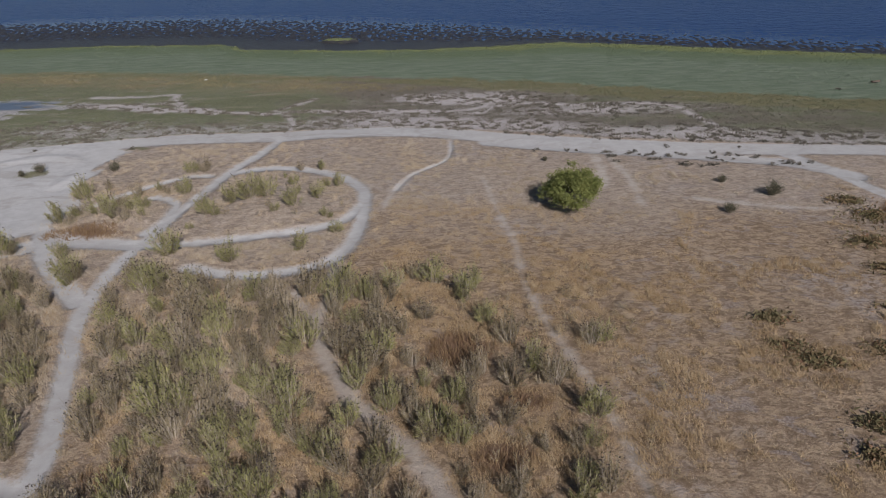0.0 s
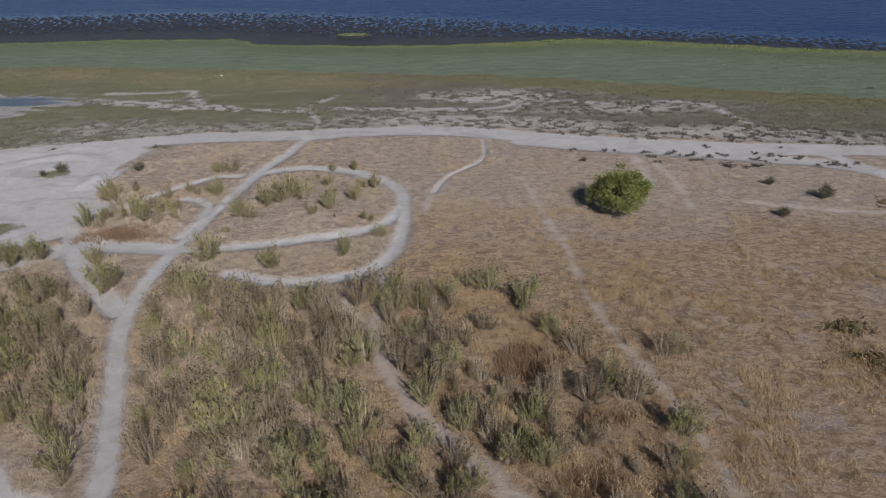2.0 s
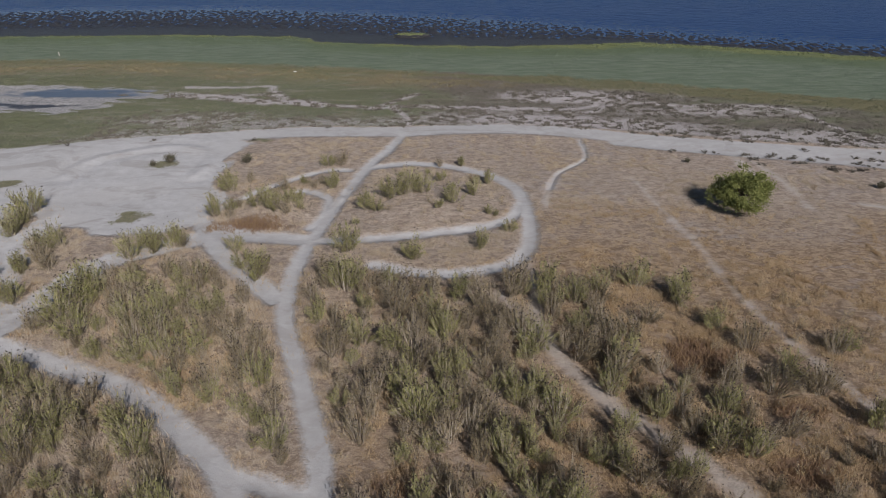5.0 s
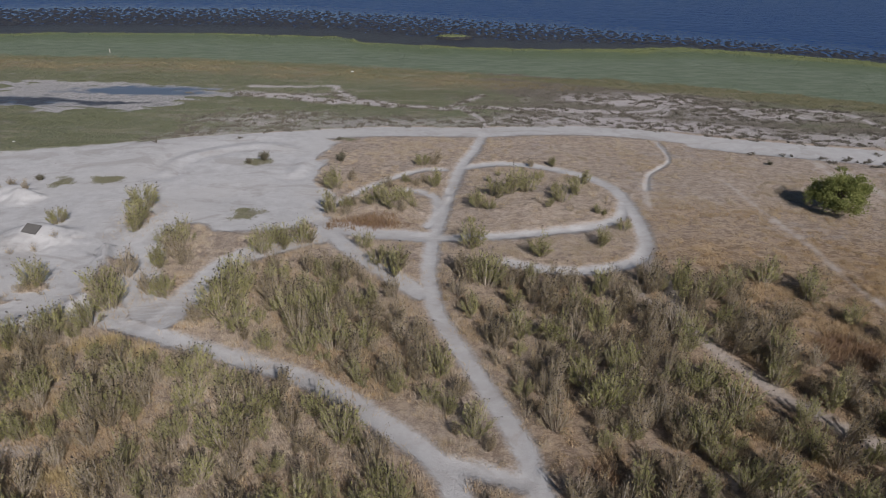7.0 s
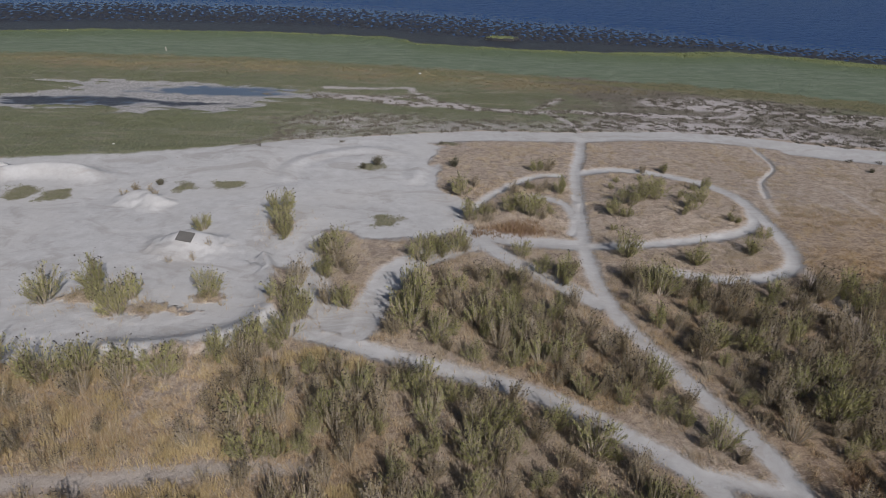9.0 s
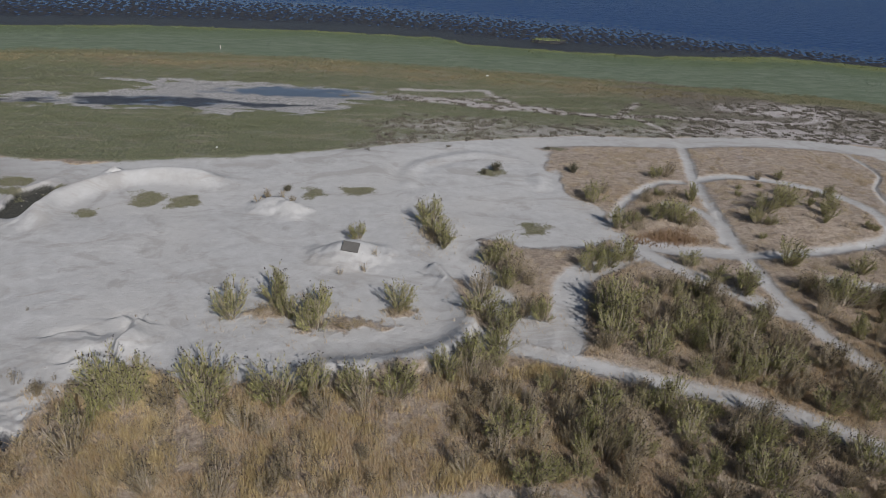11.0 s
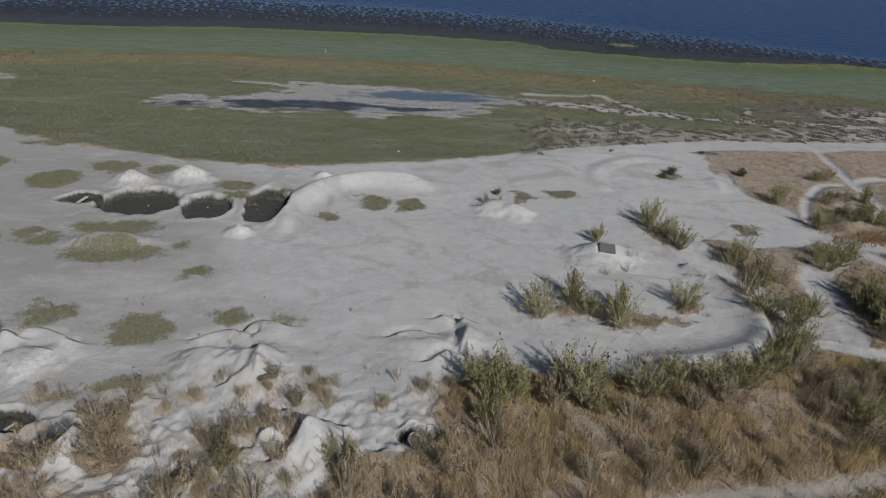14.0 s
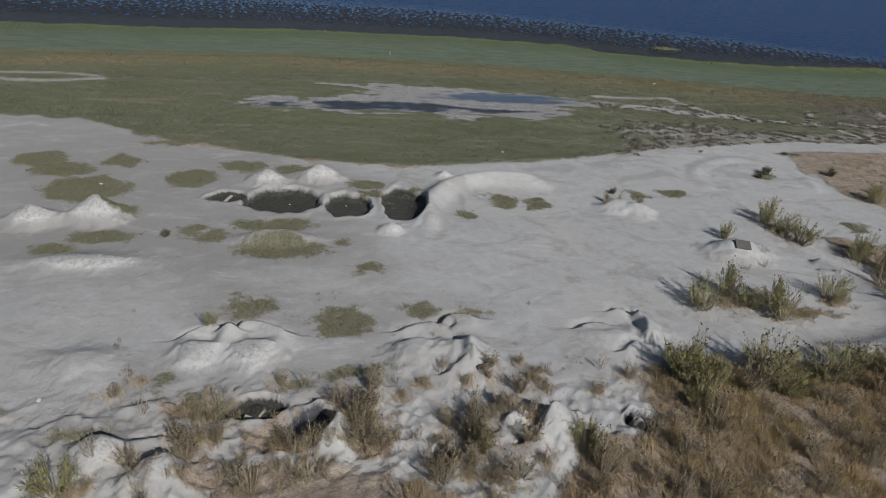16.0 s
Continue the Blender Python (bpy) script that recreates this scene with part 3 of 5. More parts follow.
def plan(x, y):
    """Height and the covers of the ground at the places x, y (arrays)."""
    core = (x > -115) & (x < 70) & (y > 5) & (y < 75)
    big, small = perlin(x / 9, y / 9, 1), perlin(x / 1.7, y / 1.7, 2)
    marsh = y - shore(MARSH_X, MARSH_Y, x) + 0.5 * small
    cord = y - shore(CORD_X, CORD_Y, x) + 0.8 * perlin(x / 4, y / 4, 3)
    mud = y - shore(MUD_X, MUD_Y, x) + 0.7 * perlin(x / 3, y / 3, 4)
    sea = y - shore(WATER_X, WATER_Y, x)
    cov = {"marsh": marsh, "cord": cord, "mud": mud}
    isle = oval(x, y, -14.5, 98.5, 2.6, 1.1) + 0.25 * small
    cov["mud"] = mud = np.where(isle > 0, np.minimum(mud, -isle), mud)
    cov["fringe"] = np.maximum(mud + 1.2 + 2.0 * smooth(-10, 15, x) + 1.2 * perlin(x / 6, y / 2, 58), isle * 4)
    cov["tawny"] = 3.0 - np.abs(cord + 4.0) - 4.0 * smooth(-10, 8, x)
    bare, faint = np.full(x.shape, -6.0), np.full(x.shape, -6.0)
    rut = np.zeros(x.shape)
    for width, pts in TRAILS:
        d = far_from(spline(pts), x, y)
        bare = np.maximum(bare, (0.5 if width < 2 else 0.52) * width + 0.08 - d)
        if width < 2:
            rut = np.maximum(rut, np.exp(-((d / (0.55 * width)) ** 2)))
    for poly in BARE:
        bare = np.maximum(bare, inside(poly, x, y) + 0.7 * perlin(x / 2.6, y / 2.6, 40) + 1.3 * smooth(-31, -27, x) * perlin(x / 4.1, y / 4.1, 46) + 0.3 * perlin(x / 0.9, y / 0.9, 41))
    for cx, cy, rx, ry, _ in HOLLOWS:
        bare = np.minimum(bare, -oval(x, y, cx, cy, rx, ry) + 0.5 * perlin(x / 0.8, y / 0.8, 53) + 0.3 * perlin(x / 0.3, y / 0.3, 60))
    for width, pts in FAINT:
        faint = np.maximum(faint, width / 2 - far_from(spline(pts), x, y))
    crust = np.full(x.shape, -6.0)
    for width, pts in SALT_LINES:
        crust = np.maximum(crust, 1.4 * (width / 2 - far_from(spline(pts), x, y)) + 0.25)
    strip = smooth(-55, -35, x) * (1 - smooth(2.0, 6.5, marsh)) * smooth(-1, 0.5, marsh)
    crust = np.maximum(crust, strip * (0.95 + 0.3 * smooth(-8, 2, x)) - 0.95 - 0.25 * smooth(-8, -16, x) * smooth(1.5, 3, marsh) + 0.35 * big)
    crust = np.maximum(crust, 0.9 * np.exp(-(((x + 33) / 9) ** 2) - ((y - 57.0) / 3.6) ** 2) - 0.75 + 0.3 * perlin(x / 2.4, y / 1.2, 45))
    crust = np.maximum(crust, 1.25 * np.exp(-(((x - 3) / 9) ** 2) - ((y - 64.5) / 3.0) ** 2) - 0.7 + 0.35 * perlin(x / 2.5, y / 1.1, 49))
    crust = np.maximum(crust, 1.2 * np.exp(-(((x - 0) / 16) ** 2) - ((y - shore(MARSH_X, MARSH_Y, x) - 2.0) / 2.4) ** 2) - 0.6 + 0.35 * perlin(x / 2.5, y / 1.1, 50))
    crust = np.maximum(crust, 1.0 * np.exp(-(((x - 15) / 12) ** 2) - ((y - 59.5) / 2.2) ** 2) - 0.7)
    mat, rust, wet = np.full(x.shape, -6.0), np.full(x.shape, -6.0), np.full(x.shape, -6.0)
    wx, wy = x + 0.45 * perlin(x / 1.3, y / 1.3, 37), y + 0.45 * perlin(x / 1.1, y / 1.1, 38)
    for m in MATS:
        mat = np.maximum(mat, oval(wx, wy, *m))
    for m in RUST:
        rust = np.maximum(rust, oval(x, y, *m))
    fray = perlin(x / 3.5, y / 0.9, 18) + 0.6 * perlin(x / 1.2, y / 0.5, 19)
    pan = inside(PAN, x, y) + 1.7 * fray - 0.3
    cov["shallow"] = np.maximum(oval(x, y, -48.5, 67.0, 8.5, 2.0), oval(x, y, -61, 62.8, 11, 1.7)) + 0.7 * fray
    for m in PAN_WET:
        wet = np.maximum(wet, oval(x, y, *m))
    wet = wet + 0.9 * fray * (y > 55)
    cov["mauve"] = np.where(marsh > 0, smooth(-22, 0, x) * (1 - 0.45 * smooth(8, 20, x)) - 0.5 + 0.4 * perlin(x / 6, y / 1.6, 47), smooth(6, 12, x) * (0.5 + 0.8 * perlin(x / 6, y / 5, 48)))
    cov["verge"] = 1.6 - np.abs(cord + 1.5) + 1.2 * smooth(-6, 6, x) - 1.0 * smooth(0, -12, x)
    cov["gold"] = smooth(-10, -3, x) * smooth(42, 29, y) + 0.35 * smooth(20, 15, y) * smooth(-16, -12, x) + 0.4 * smooth(35, 28, y) * smooth(-3, -8, x) * smooth(-38, -30, x) - 0.45 + 0.35 * perlin(x / 5, y / 4, 44)
    cov.update(bare=bare, faint=faint, crust=crust, mat=mat, rust=rust, pan=pan)
    cov["dull"] = smooth(-60, -72, x) * (0.2 + 0.7 * smooth(27, 35, y)) + 0.6 * smooth(-2.0, -0.2, mat) * smooth(-56, -62, x) + 0.35 * smooth(-28, -22, x)
    # heights
    z = 0.10 * big + 0.035 * small * (bare < 0) + 0.02 * perlin(x / 0.6, y / 0.6, 5) * (bare < 0)
    z = z - 0.09 * rut
    cov["pile"] = np.zeros(x.shape)
    for cx, cy, rx, ry, h, sharp in MOUNDS:
        dx, dy = (x - cx) / rx, (y - cy) / ry
        dy = np.where(dy > 0, dy * sharp, dy)
        wob = 1 + 0.30 * perlin(x / 0.7 + cx, y / 0.7 + cy, 6) + 0.22 * perlin(x / 0.28 + cx, y / 0.28, 35)
        # this cover stops just past the crest, so far sides stay untinted
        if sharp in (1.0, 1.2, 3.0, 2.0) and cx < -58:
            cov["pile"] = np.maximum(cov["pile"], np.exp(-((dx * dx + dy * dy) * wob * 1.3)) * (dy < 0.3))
        q = (dx * dx + dy * dy) * wob
        if cx < -58 and sharp <= 1.2 and rx < 2:
            z = z + 1.12 * h * np.clip(1 - 0.62 * np.sqrt(q), 0, 0.93) ** 1.15
        else:
            z = z + h * np.clip(1.12 * np.exp(-q) - 0.06, 0, 0.95)
    for pts, h in SCARPS:
        line = spline(pts, 0.3)
        d = far_from(line, x, y)
        k = np.interp(x, *(line[np.argsort(line[:, 0])].T)) if np.ptp(line[:, 0]) > np.ptp(line[:, 1]) * 0.5 else None
        beyond = (y > k) if k is not None else (x < np.interp(y, *(line[np.argsort(line[:, 1])].T[::-1])))
        d = d * (1 + 0.18 * perlin(x / 0.7, y / 0.7, 36))
        z = z + (0.85 if h > 0.52 else 0.58) * h * np.where(beyond, 1.0 * np.exp(-((d / 0.17) ** 2)) - 0.4 * np.exp(-(((d - 0.4) / 0.22) ** 2)), 1.0 * np.exp(-((d / 0.62) ** 1.5)))
    for cx, cy, rx, ry, dep in HOLLOWS:
        z = z - dep * smooth(1.2, 0.5, np.hypot((x - cx) / rx, (y - cy) / ry) * (1 + 0.2 * perlin(x / 0.7, y / 0.7, 54)))
    pit = np.full(x.shape, -6.0)
    for cx, cy, rx, ry, dep in PITS:
        q = np.hypot((x - cx) / rx, (y - cy) / ry) * (1 + 0.2 * perlin(x / 0.9, y / 0.9, 7))
        z = z - 0.8 * dep * smooth(1.06, 0.92, q)
        z = z + 0.07 * np.exp(-(((q - 1.16) / 0.12) ** 2))
        if cy < 21.5:
            wet = np.maximum(wet, np.clip((1.02 - q) * 2.5, -6, 1.2))
        else:
            pit = np.maximum(pit, np.clip((1.0 - q) * 2.5, -6, 1.2))
    d = far_from(spline(BERM), x, y)
    z = z + 0.75 * np.exp(-((d / 0.75) ** 2)) * smooth(0.0, 2.6, np.hypot(x + 60.0, y - 36.2)) * smooth(0, 3.5, np.hypot(x + 49.6, y - 43.1))
    d = far_from(spline(BERM_LOW), x, y)
    z = z + 0.5 * np.exp(-((d / np.where(np.hypot(x + 40.5, y - 28) > np.interp(d, [0, 3], [4.6, 4.6]), 0.35, 0.8)) ** 2))
    d = far_from(spline(RING), x, y)
    z = z + 0.07 * np.exp(-((d / 0.55) ** 2)) - 0.06 * np.exp(-(((d - 1.0) / 0.6) ** 2))
    lumps = smooth(10.5, 14, y) * smooth(-50, -54, x) * smooth(-84, -78, x) * smooth(24.5, 21, y)
    ridge = 1 - np.abs(perlin(x / 2.1, y / 1.6, 8))
    z = z + lumps * (0.15 * (ridge**4 - 0.3) + 0.05 * perlin(x / 0.25, y / 0.25, 34) + 0.09 * perlin(x / 0.5, y / 0.5, 9))
    swell = core * (bare > 0.6) * smooth(-26, -30, x)
    z = z + swell * (0.05 * perlin(x / 4.5, y / 3.2, 10) + 0.012 * perlin(x / 0.5, y / 0.5, 11))
    cov.update(wet=wet, pit=pit)
    # marsh lies a little lower, cordgrass stands above the mud
    m = smooth(-0.5, 3, marsh)
    z = z * (1 - m) + m * (-0.12 + 0.07 * perlin(x / 1.1, y / 0.8, 12) + 0.05 * big)
    z = z - 0.12 * smooth(-0.5, 1.0, pan) - 0.08 * smooth(-0.3, 0.6, wet) * (y > 55)
    c = smooth(-0.5, 1.5, cord)
    z = z + c * (0.10 + 0.03 * perlin(x / 2.5, y / 0.9, 13))
    warp = 0.7 * perlin(x / 3, y / 4, 14)
    bars = perlin(x / 0.65 + warp, y / 0.85 + 0.5 * warp, 16) + 0.45 * perlin(x / 0.45 - warp, y / 0.65, 17)
    tide = np.clip(1 + sea / np.maximum(mud - sea, 1.0), 0, 1.6)
    flat = WATER_Z + 0.26 - 0.20 * smooth(0.05, 0.42, tide) - 0.07 * smooth(0.4, 1.0, tide) + smooth(0.2, 0.5, tide) * 0.2 * bars
    flat = flat - 0.3 * smooth(0, 9, sea) - 1.6 * smooth(6.0, 34, sea)
    z = z + smooth(-0.35, 0.35, mud) * (flat - z)
    return z, cov


def graded(*stretches):
    """Grid lines: stretches of (from, to, step), and far lines to the horizon on both sides."""
    v = np.concatenate([np.arange(a, b - 1e-6, s) for a, b, s in stretches])
    span = np.array([3, 8, 18, 40, 90, 200, 450, 1000, 2200, 4500.0])
    return np.concatenate([(v[0] - span)[::-1], v, v[-1] + span])


GX = graded((-114, -86, 0.28), (-86, -79, 0.16), (-79, -49, 0.1), (-49, 6, 0.17), (6, 62, 0.26))
GY = graded((9, 17, 0.17), (17, 28.5, 0.1), (28.5, 46, 0.17), (46, 62, 0.24), (62, 88, 0.4), (88, 126, 0.29))
XX, YY = np.meshgrid(GX, GY)
ZZ, COVERS = plan(XX, YY)


def lie(x, y):
    """Height of the ground at one place or at arrays of places."""
    x, y = np.asarray(x, float), np.asarray(y, float)
    i, j = np.clip(np.searchsorted(GX, x) - 1, 0, len(GX) - 2), np.clip(np.searchsorted(GY, y) - 1, 0, len(GY) - 2)
    u, v = (x - GX[i]) / (GX[i + 1] - GX[i]), (y - GY[j]) / (GY[j + 1] - GY[j])
    return ZZ[j, i] * (1 - u) * (1 - v) + ZZ[j, i + 1] * u * (1 - v) + ZZ[j + 1, i] * (1 - u) * v + ZZ[j + 1, i + 1] * u * v


def cover(name, x, y):
    i, j = np.clip(np.searchsorted(GX, x), 0, len(GX) - 1), np.clip(np.searchsorted(GY, y), 0, len(GY) - 1)
    return COVERS[name][j, i]


def mesh_of(name, verts, faces, material, smooth_shade=False):
    """A mesh from arrays of vertices and of equal-sided faces."""
    verts, faces = np.asarray(verts, np.float32), np.asarray(faces, np.int32)
    me = bpy.data.meshes.new(name)
    n, k = faces.shape
    me.vertices.add(len(verts))
    me.loops.add(n * k)
    me.polygons.add(n)
    me.vertices.foreach_set("co", verts.ravel())
    me.loops.foreach_set("vertex_index", faces.ravel())
    me.polygons.foreach_set("loop_start", np.arange(0, n * k, k, dtype=np.int32))
    me.polygons.foreach_set("use_smooth", np.full(n, smooth_shade))
    me.materials.append(material)
    me.update(calc_edges=True)
    return me


def build_ground():
    """The land as one sheet of cells, parted by what covers it."""
    ny, nx = XX.shape
    at = np.arange(ny * nx).reshape(ny, nx)
    quads = np.stack([at[:-1, :-1], at[:-1, 1:], at[1:, 1:], at[1:, :-1]], -1).reshape(-1, 4)
    verts = np.stack([XX, YY, ZZ], -1).reshape(-1, 3)
    zy, zx = np.gradient(ZZ, GY, GX)
    normals = np.stack([-zx, -zy, np.ones_like(zx)], -1).reshape(-1, 3)
    normals /= np.linalg.norm(normals, axis=1)[:, None]

    def mean(name):
        return COVERS[name].ravel()[quads].mean(1)

    is_mud, is_cord, is_marsh = mean("mud") > 0, mean("cord") > 0, mean("marsh") > 0
    is_track = (mean("bare") > 0) & ~is_marsh
    kinds = [
        ("mudflat", is_mud, "dark wet tidal mud with rippled bars at low tide", "mudflat"),
        ("cordgrass_bed", is_cord & ~is_mud, "grey-green bed of cordgrass along the mud", "marsh"),
        ("salt_marsh", is_marsh & ~is_cord & ~is_mud, "olive pickleweed salt marsh with pale salt crust", "marsh"),
        ("dirt_track", is_track & ~is_cord & ~is_mud, "pale trodden silt of bike park, road and footpaths", "dirt track"),
        ("ground", ~(is_mud | is_cord | is_marsh | is_track), "dry tan grassland soil with litter", "ground"),
    ]
    for name, mask, label, category in kinds:
        faces = quads[mask]
        used, faces = np.unique(faces, return_inverse=True)
        me = mesh_of(name, verts[used], faces.reshape(-1, 4), M_GROUND, True)
        for key, field in COVERS.items():
            a = me.attributes.new(key, "FLOAT", "POINT")
            a.data.foreach_set("value", field.ravel()[used].astype(np.float32))
        me.normals_split_custom_set_from_vertices(normals[used].tolist())
        tagged(new(name, me), label, category, kind="structure")


build_ground()


def build_water():
    """One sheet of water; it lies calmer over the shallows among the mud bars."""
    xs = graded((-130, 90, 10.0))
    base = shore(WATER_X, WATER_Y, xs)
    rows = [(-45, 1.0), (-2, 1.0), (2, 0.85), (5, 0.3), (9, 0.0), (30, 0.0), (120, 0.0), (600, 0.0), (5000, 0.0)]
    v = np.array([(x, b + s, WATER_Z) for s, _ in rows for x, b in zip(xs, base)])
    n = len(xs)
    f = [(r * n + i, r * n + i + 1, (r + 1) * n + i + 1, (r + 1) * n + i) for r in range(len(rows) - 1) for i in range(n - 1)]
    me = mesh_of("water", v, f, M_WATER)
    me.attributes.new("calm", "FLOAT", "POINT").data.foreach_set("value", np.repeat([c for _, c in rows], n).astype(np.float32))
    tagged(new("water", me), "dark blue open bay water with small ripples", "water", kind="structure")


build_water()

# ---- plants ----
rng = np.random.default_rng(7)


def blades(px, py, height, width, lean, count, spread, comb=0.0):
    """Grass blades, one thin triangle each, count to a tuft at the places px, py."""
    n = len(px) * count
    x, y = np.repeat(px, count) + rng.normal(0, spread, n), np.repeat(py, count) + rng.normal(0, spread, n)
    z = lie(x, y) - 0.02
    h = np.repeat(height, count) * rng.uniform(0.6, 1.15, n)
    a, b = rng.uniform(0, 2 * np.pi, n), rng.uniform(0, 2 * np.pi, n)
    if comb:
        b = np.where(rng.uniform(0, 1, n) < comb, 2.5 + 1.6 * perlin(x / 3, y / 3, 55) + rng.normal(0, 0.45, n), b)
    l = h * np.abs(rng.normal(0, lean, n))
    wx, wy = np.cos(a) * width * 0.5, np.sin(a) * width * 0.5
    v = np.stack([np.stack([x - wx, y - wy, z], -1), np.stack([x + wx, y + wy, z], -1), np.stack([x + np.cos(b) * l, y + np.sin(b) * l, z + h], -1)], 1)
    return v.reshape(-1, 3), np.arange(3 * n).reshape(-1, 3)


def scatter(n, x0, x1, y0, y1):
    return rng.uniform(x0, x1, n), rng.uniform(y0, y1, n)


def join(*pieces):
    vs, fs, base = [], [], 0
    for v, f in pieces:
        vs.append(v)
        fs.append(f + base)
        base += len(v)
    return np.concatenate(vs), np.concatenate(fs)


def stalk(p, q, r):
    """A tapered three-sided stalk from p to q."""
    p, q = np.asarray(p, float), np.asarray(q, float)
    d = (q - p) / np.linalg.norm(q - p)
    s = np.cross(d, (0.3, 0.9, 0.2))
    s /= np.linalg.norm(s)
    t = np.cross(d, s)
    ring = [p + r * (np.cos(a) * s + np.sin(a) * t) for a in (0, 2.1, 4.2)]
    return np.array([*ring, q]), np.array([(0, 1, 3), (1, 2, 3), (2, 0, 3)])


def leaves(centres, size, slim=0.4, along=None):
    """Small pointed leaves of one triangle, turned at random or near a given way."""
    n = len(centres)
    a = rng.normal(size=(n, 3))
    if along is not None:
        a = a * 0.3 + along
    a /= np.linalg.norm(a, axis=1)[:, None]
    b = np.cross(a, rng.normal(size=(n, 3)))
    b /= np.linalg.norm(b, axis=1)[:, None]
    s = size * rng.uniform(0.6, 1.4, n)[:, None]
    v = np.stack([centres - a * s + b * s * slim, centres - a * s - b * s * slim, centres + a * s], 1).reshape(-1, 3)
    return v, np.arange(3 * n).reshape(-1, 3)


def child(name, verts, faces, material, parent, label="", stuff=False):
    ob = new(name, mesh_of(name, verts, faces, material))
    ob.parent = parent
    return tagged(ob, label, kind="stuff" if stuff else "")


def stalky_shrub(stems, leafn, leaf_size, spread, leaf_mat, low=0.12, crown=1.0, straggle=0.25):
    """A shrub of unit height, open like a sheaf: straight stems fan out of a narrow foot, twigs fork near their
    tips, slim leaves lie along them and dark seed heads end them."""
    base = new("shrub")
    st, feet, tips = [], [], []
    lop, heart = rng.uniform(0.75, 1.25, 2), rng.normal(0, 0.06, 2)
    bunches = rng.uniform(0, 6.283, 7)
    for i in range(stems):
        a = bunches[i % 7] + rng.normal(0, 0.45)
        r = math.sqrt(rng.uniform(0, 1))
        way = np.array([math.cos(a) * lop[0], math.sin(a) * lop[1], 0.0])
        foot = way * r * spread * 0.28 + (*rng.normal(0, 0.03, 2), -0.05)
        tip = way * r * spread + (*heart, 0)
        tip[2] = (1 - 0.38 * r * r) * rng.uniform(0.5, 1.15)
        st.append(stalk(foot, tip, 0.0105))
        feet.append(foot), tips.append(tip)
        for _ in range(3):
            k = rng.uniform(0.3, 0.82)
            p = foot + (tip - foot) * k
            q = p + (tip - foot) * rng.uniform(0.2, 0.42) + rng.normal(0, straggle * 0.26, 3) * (1, 1, 0.4)
            st.append(stalk(p, q, 0.0065))
            feet.append(p), tips.append(q)
    child("stalkwork", *join(*st), M_STALK, base, stuff=True)
    feet, tips = np.array(feet), np.array(tips)
    k = rng.integers(0, len(tips), leafn)
    u = low + (crown - low) * rng.uniform(0, 1, leafn)[:, None] ** 0.85
    way = tips[k] - feet[k]
    child("foliage", *leaves(feet[k] + way * u + rng.normal(0, 0.026, (leafn, 3)), leaf_size, 0.2, way / np.linalg.norm(way, axis=1)[:, None]), leaf_mat, base, stuff=True)
    up = tips[tips[:, 2] > 0.5][::2]
    child("seed_head", *leaves(np.repeat(up, 2, 0) + rng.normal(0, 0.02, (len(up) * 2, 3)), 0.022, 0.7), M_SEED, base, stuff=True)
    return base


GREEN = [stalky_shrub(48, 1500, 0.041, 0.52, M_LEAF, 0.06, 0.95) for _ in range(6)]
DRY = [stalky_shrub(46, 850, 0.037, 0.48, M_OLIVE, 0.08, 0.95) for _ in range(6)]
DARKER = [stalky_shrub(60, 3600, 0.05, 0.5, M_DARK, 0.03, 0.92, 1.1) for _ in range(3)]
TUFT = [stalky_shrub(18, 150, 0.055, 0.6, M_TUFT, 0.05) for _ in range(5)]
SALT = [stalky_shrub(14, 520, 0.10, 0.85, M_MAUVE, 0.03, 0.9) for _ in range(3)]
SPRIG = [stalky_shrub(12, 130, 0.05, 0.5, M_OLIVE, 0.2) for _ in range(2)]
SETS = {
    "g": (GREEN, "leafy olive-green shrub with upright woody stems", "shrubs"),
    "d": (DRY, "half-dry shrub of thin grey-brown stalks", "shrubs"),
    "k": (DARKER, "dark low bush with dense small leaves", "dark bushes"),
    "t": (TUFT, "golden-brown tuft of dry weeds", "weeds"),
    "m": (SALT, "low grey-mauve salt bush beside the dirt road", "salt bushes"),
    "s": (SPRIG, "small sprig of weed on pale silt", "weeds"),
}
PLANTED, REST = [], []


def plant(kind, x, y, size, squat=1.0, single=True):
    """A shrub as a thing of its own, or one of the joined rest."""
    models, label, group = SETS[kind]
    m = models[int(rng.integers(len(models)))]
    s = size * rng.uniform(0.92, 1.08)
    PLANTED.append((x, y, s * squat * (0.6 if kind in "gd" else 0.0)))
    at = pose(x, y, float(lie(x, y)) - 0.01, 0, 0, rng.uniform(0, 360)) @ Matrix.Diagonal((s * squat, s * squat, s, 1))
    if not single:
        REST.append((m, at))
        return None
    ob = copy_thing(m, Matrix.Identity(4))
    ob.matrix_basis = at
    return tagged(ob, label, "shrub", group)


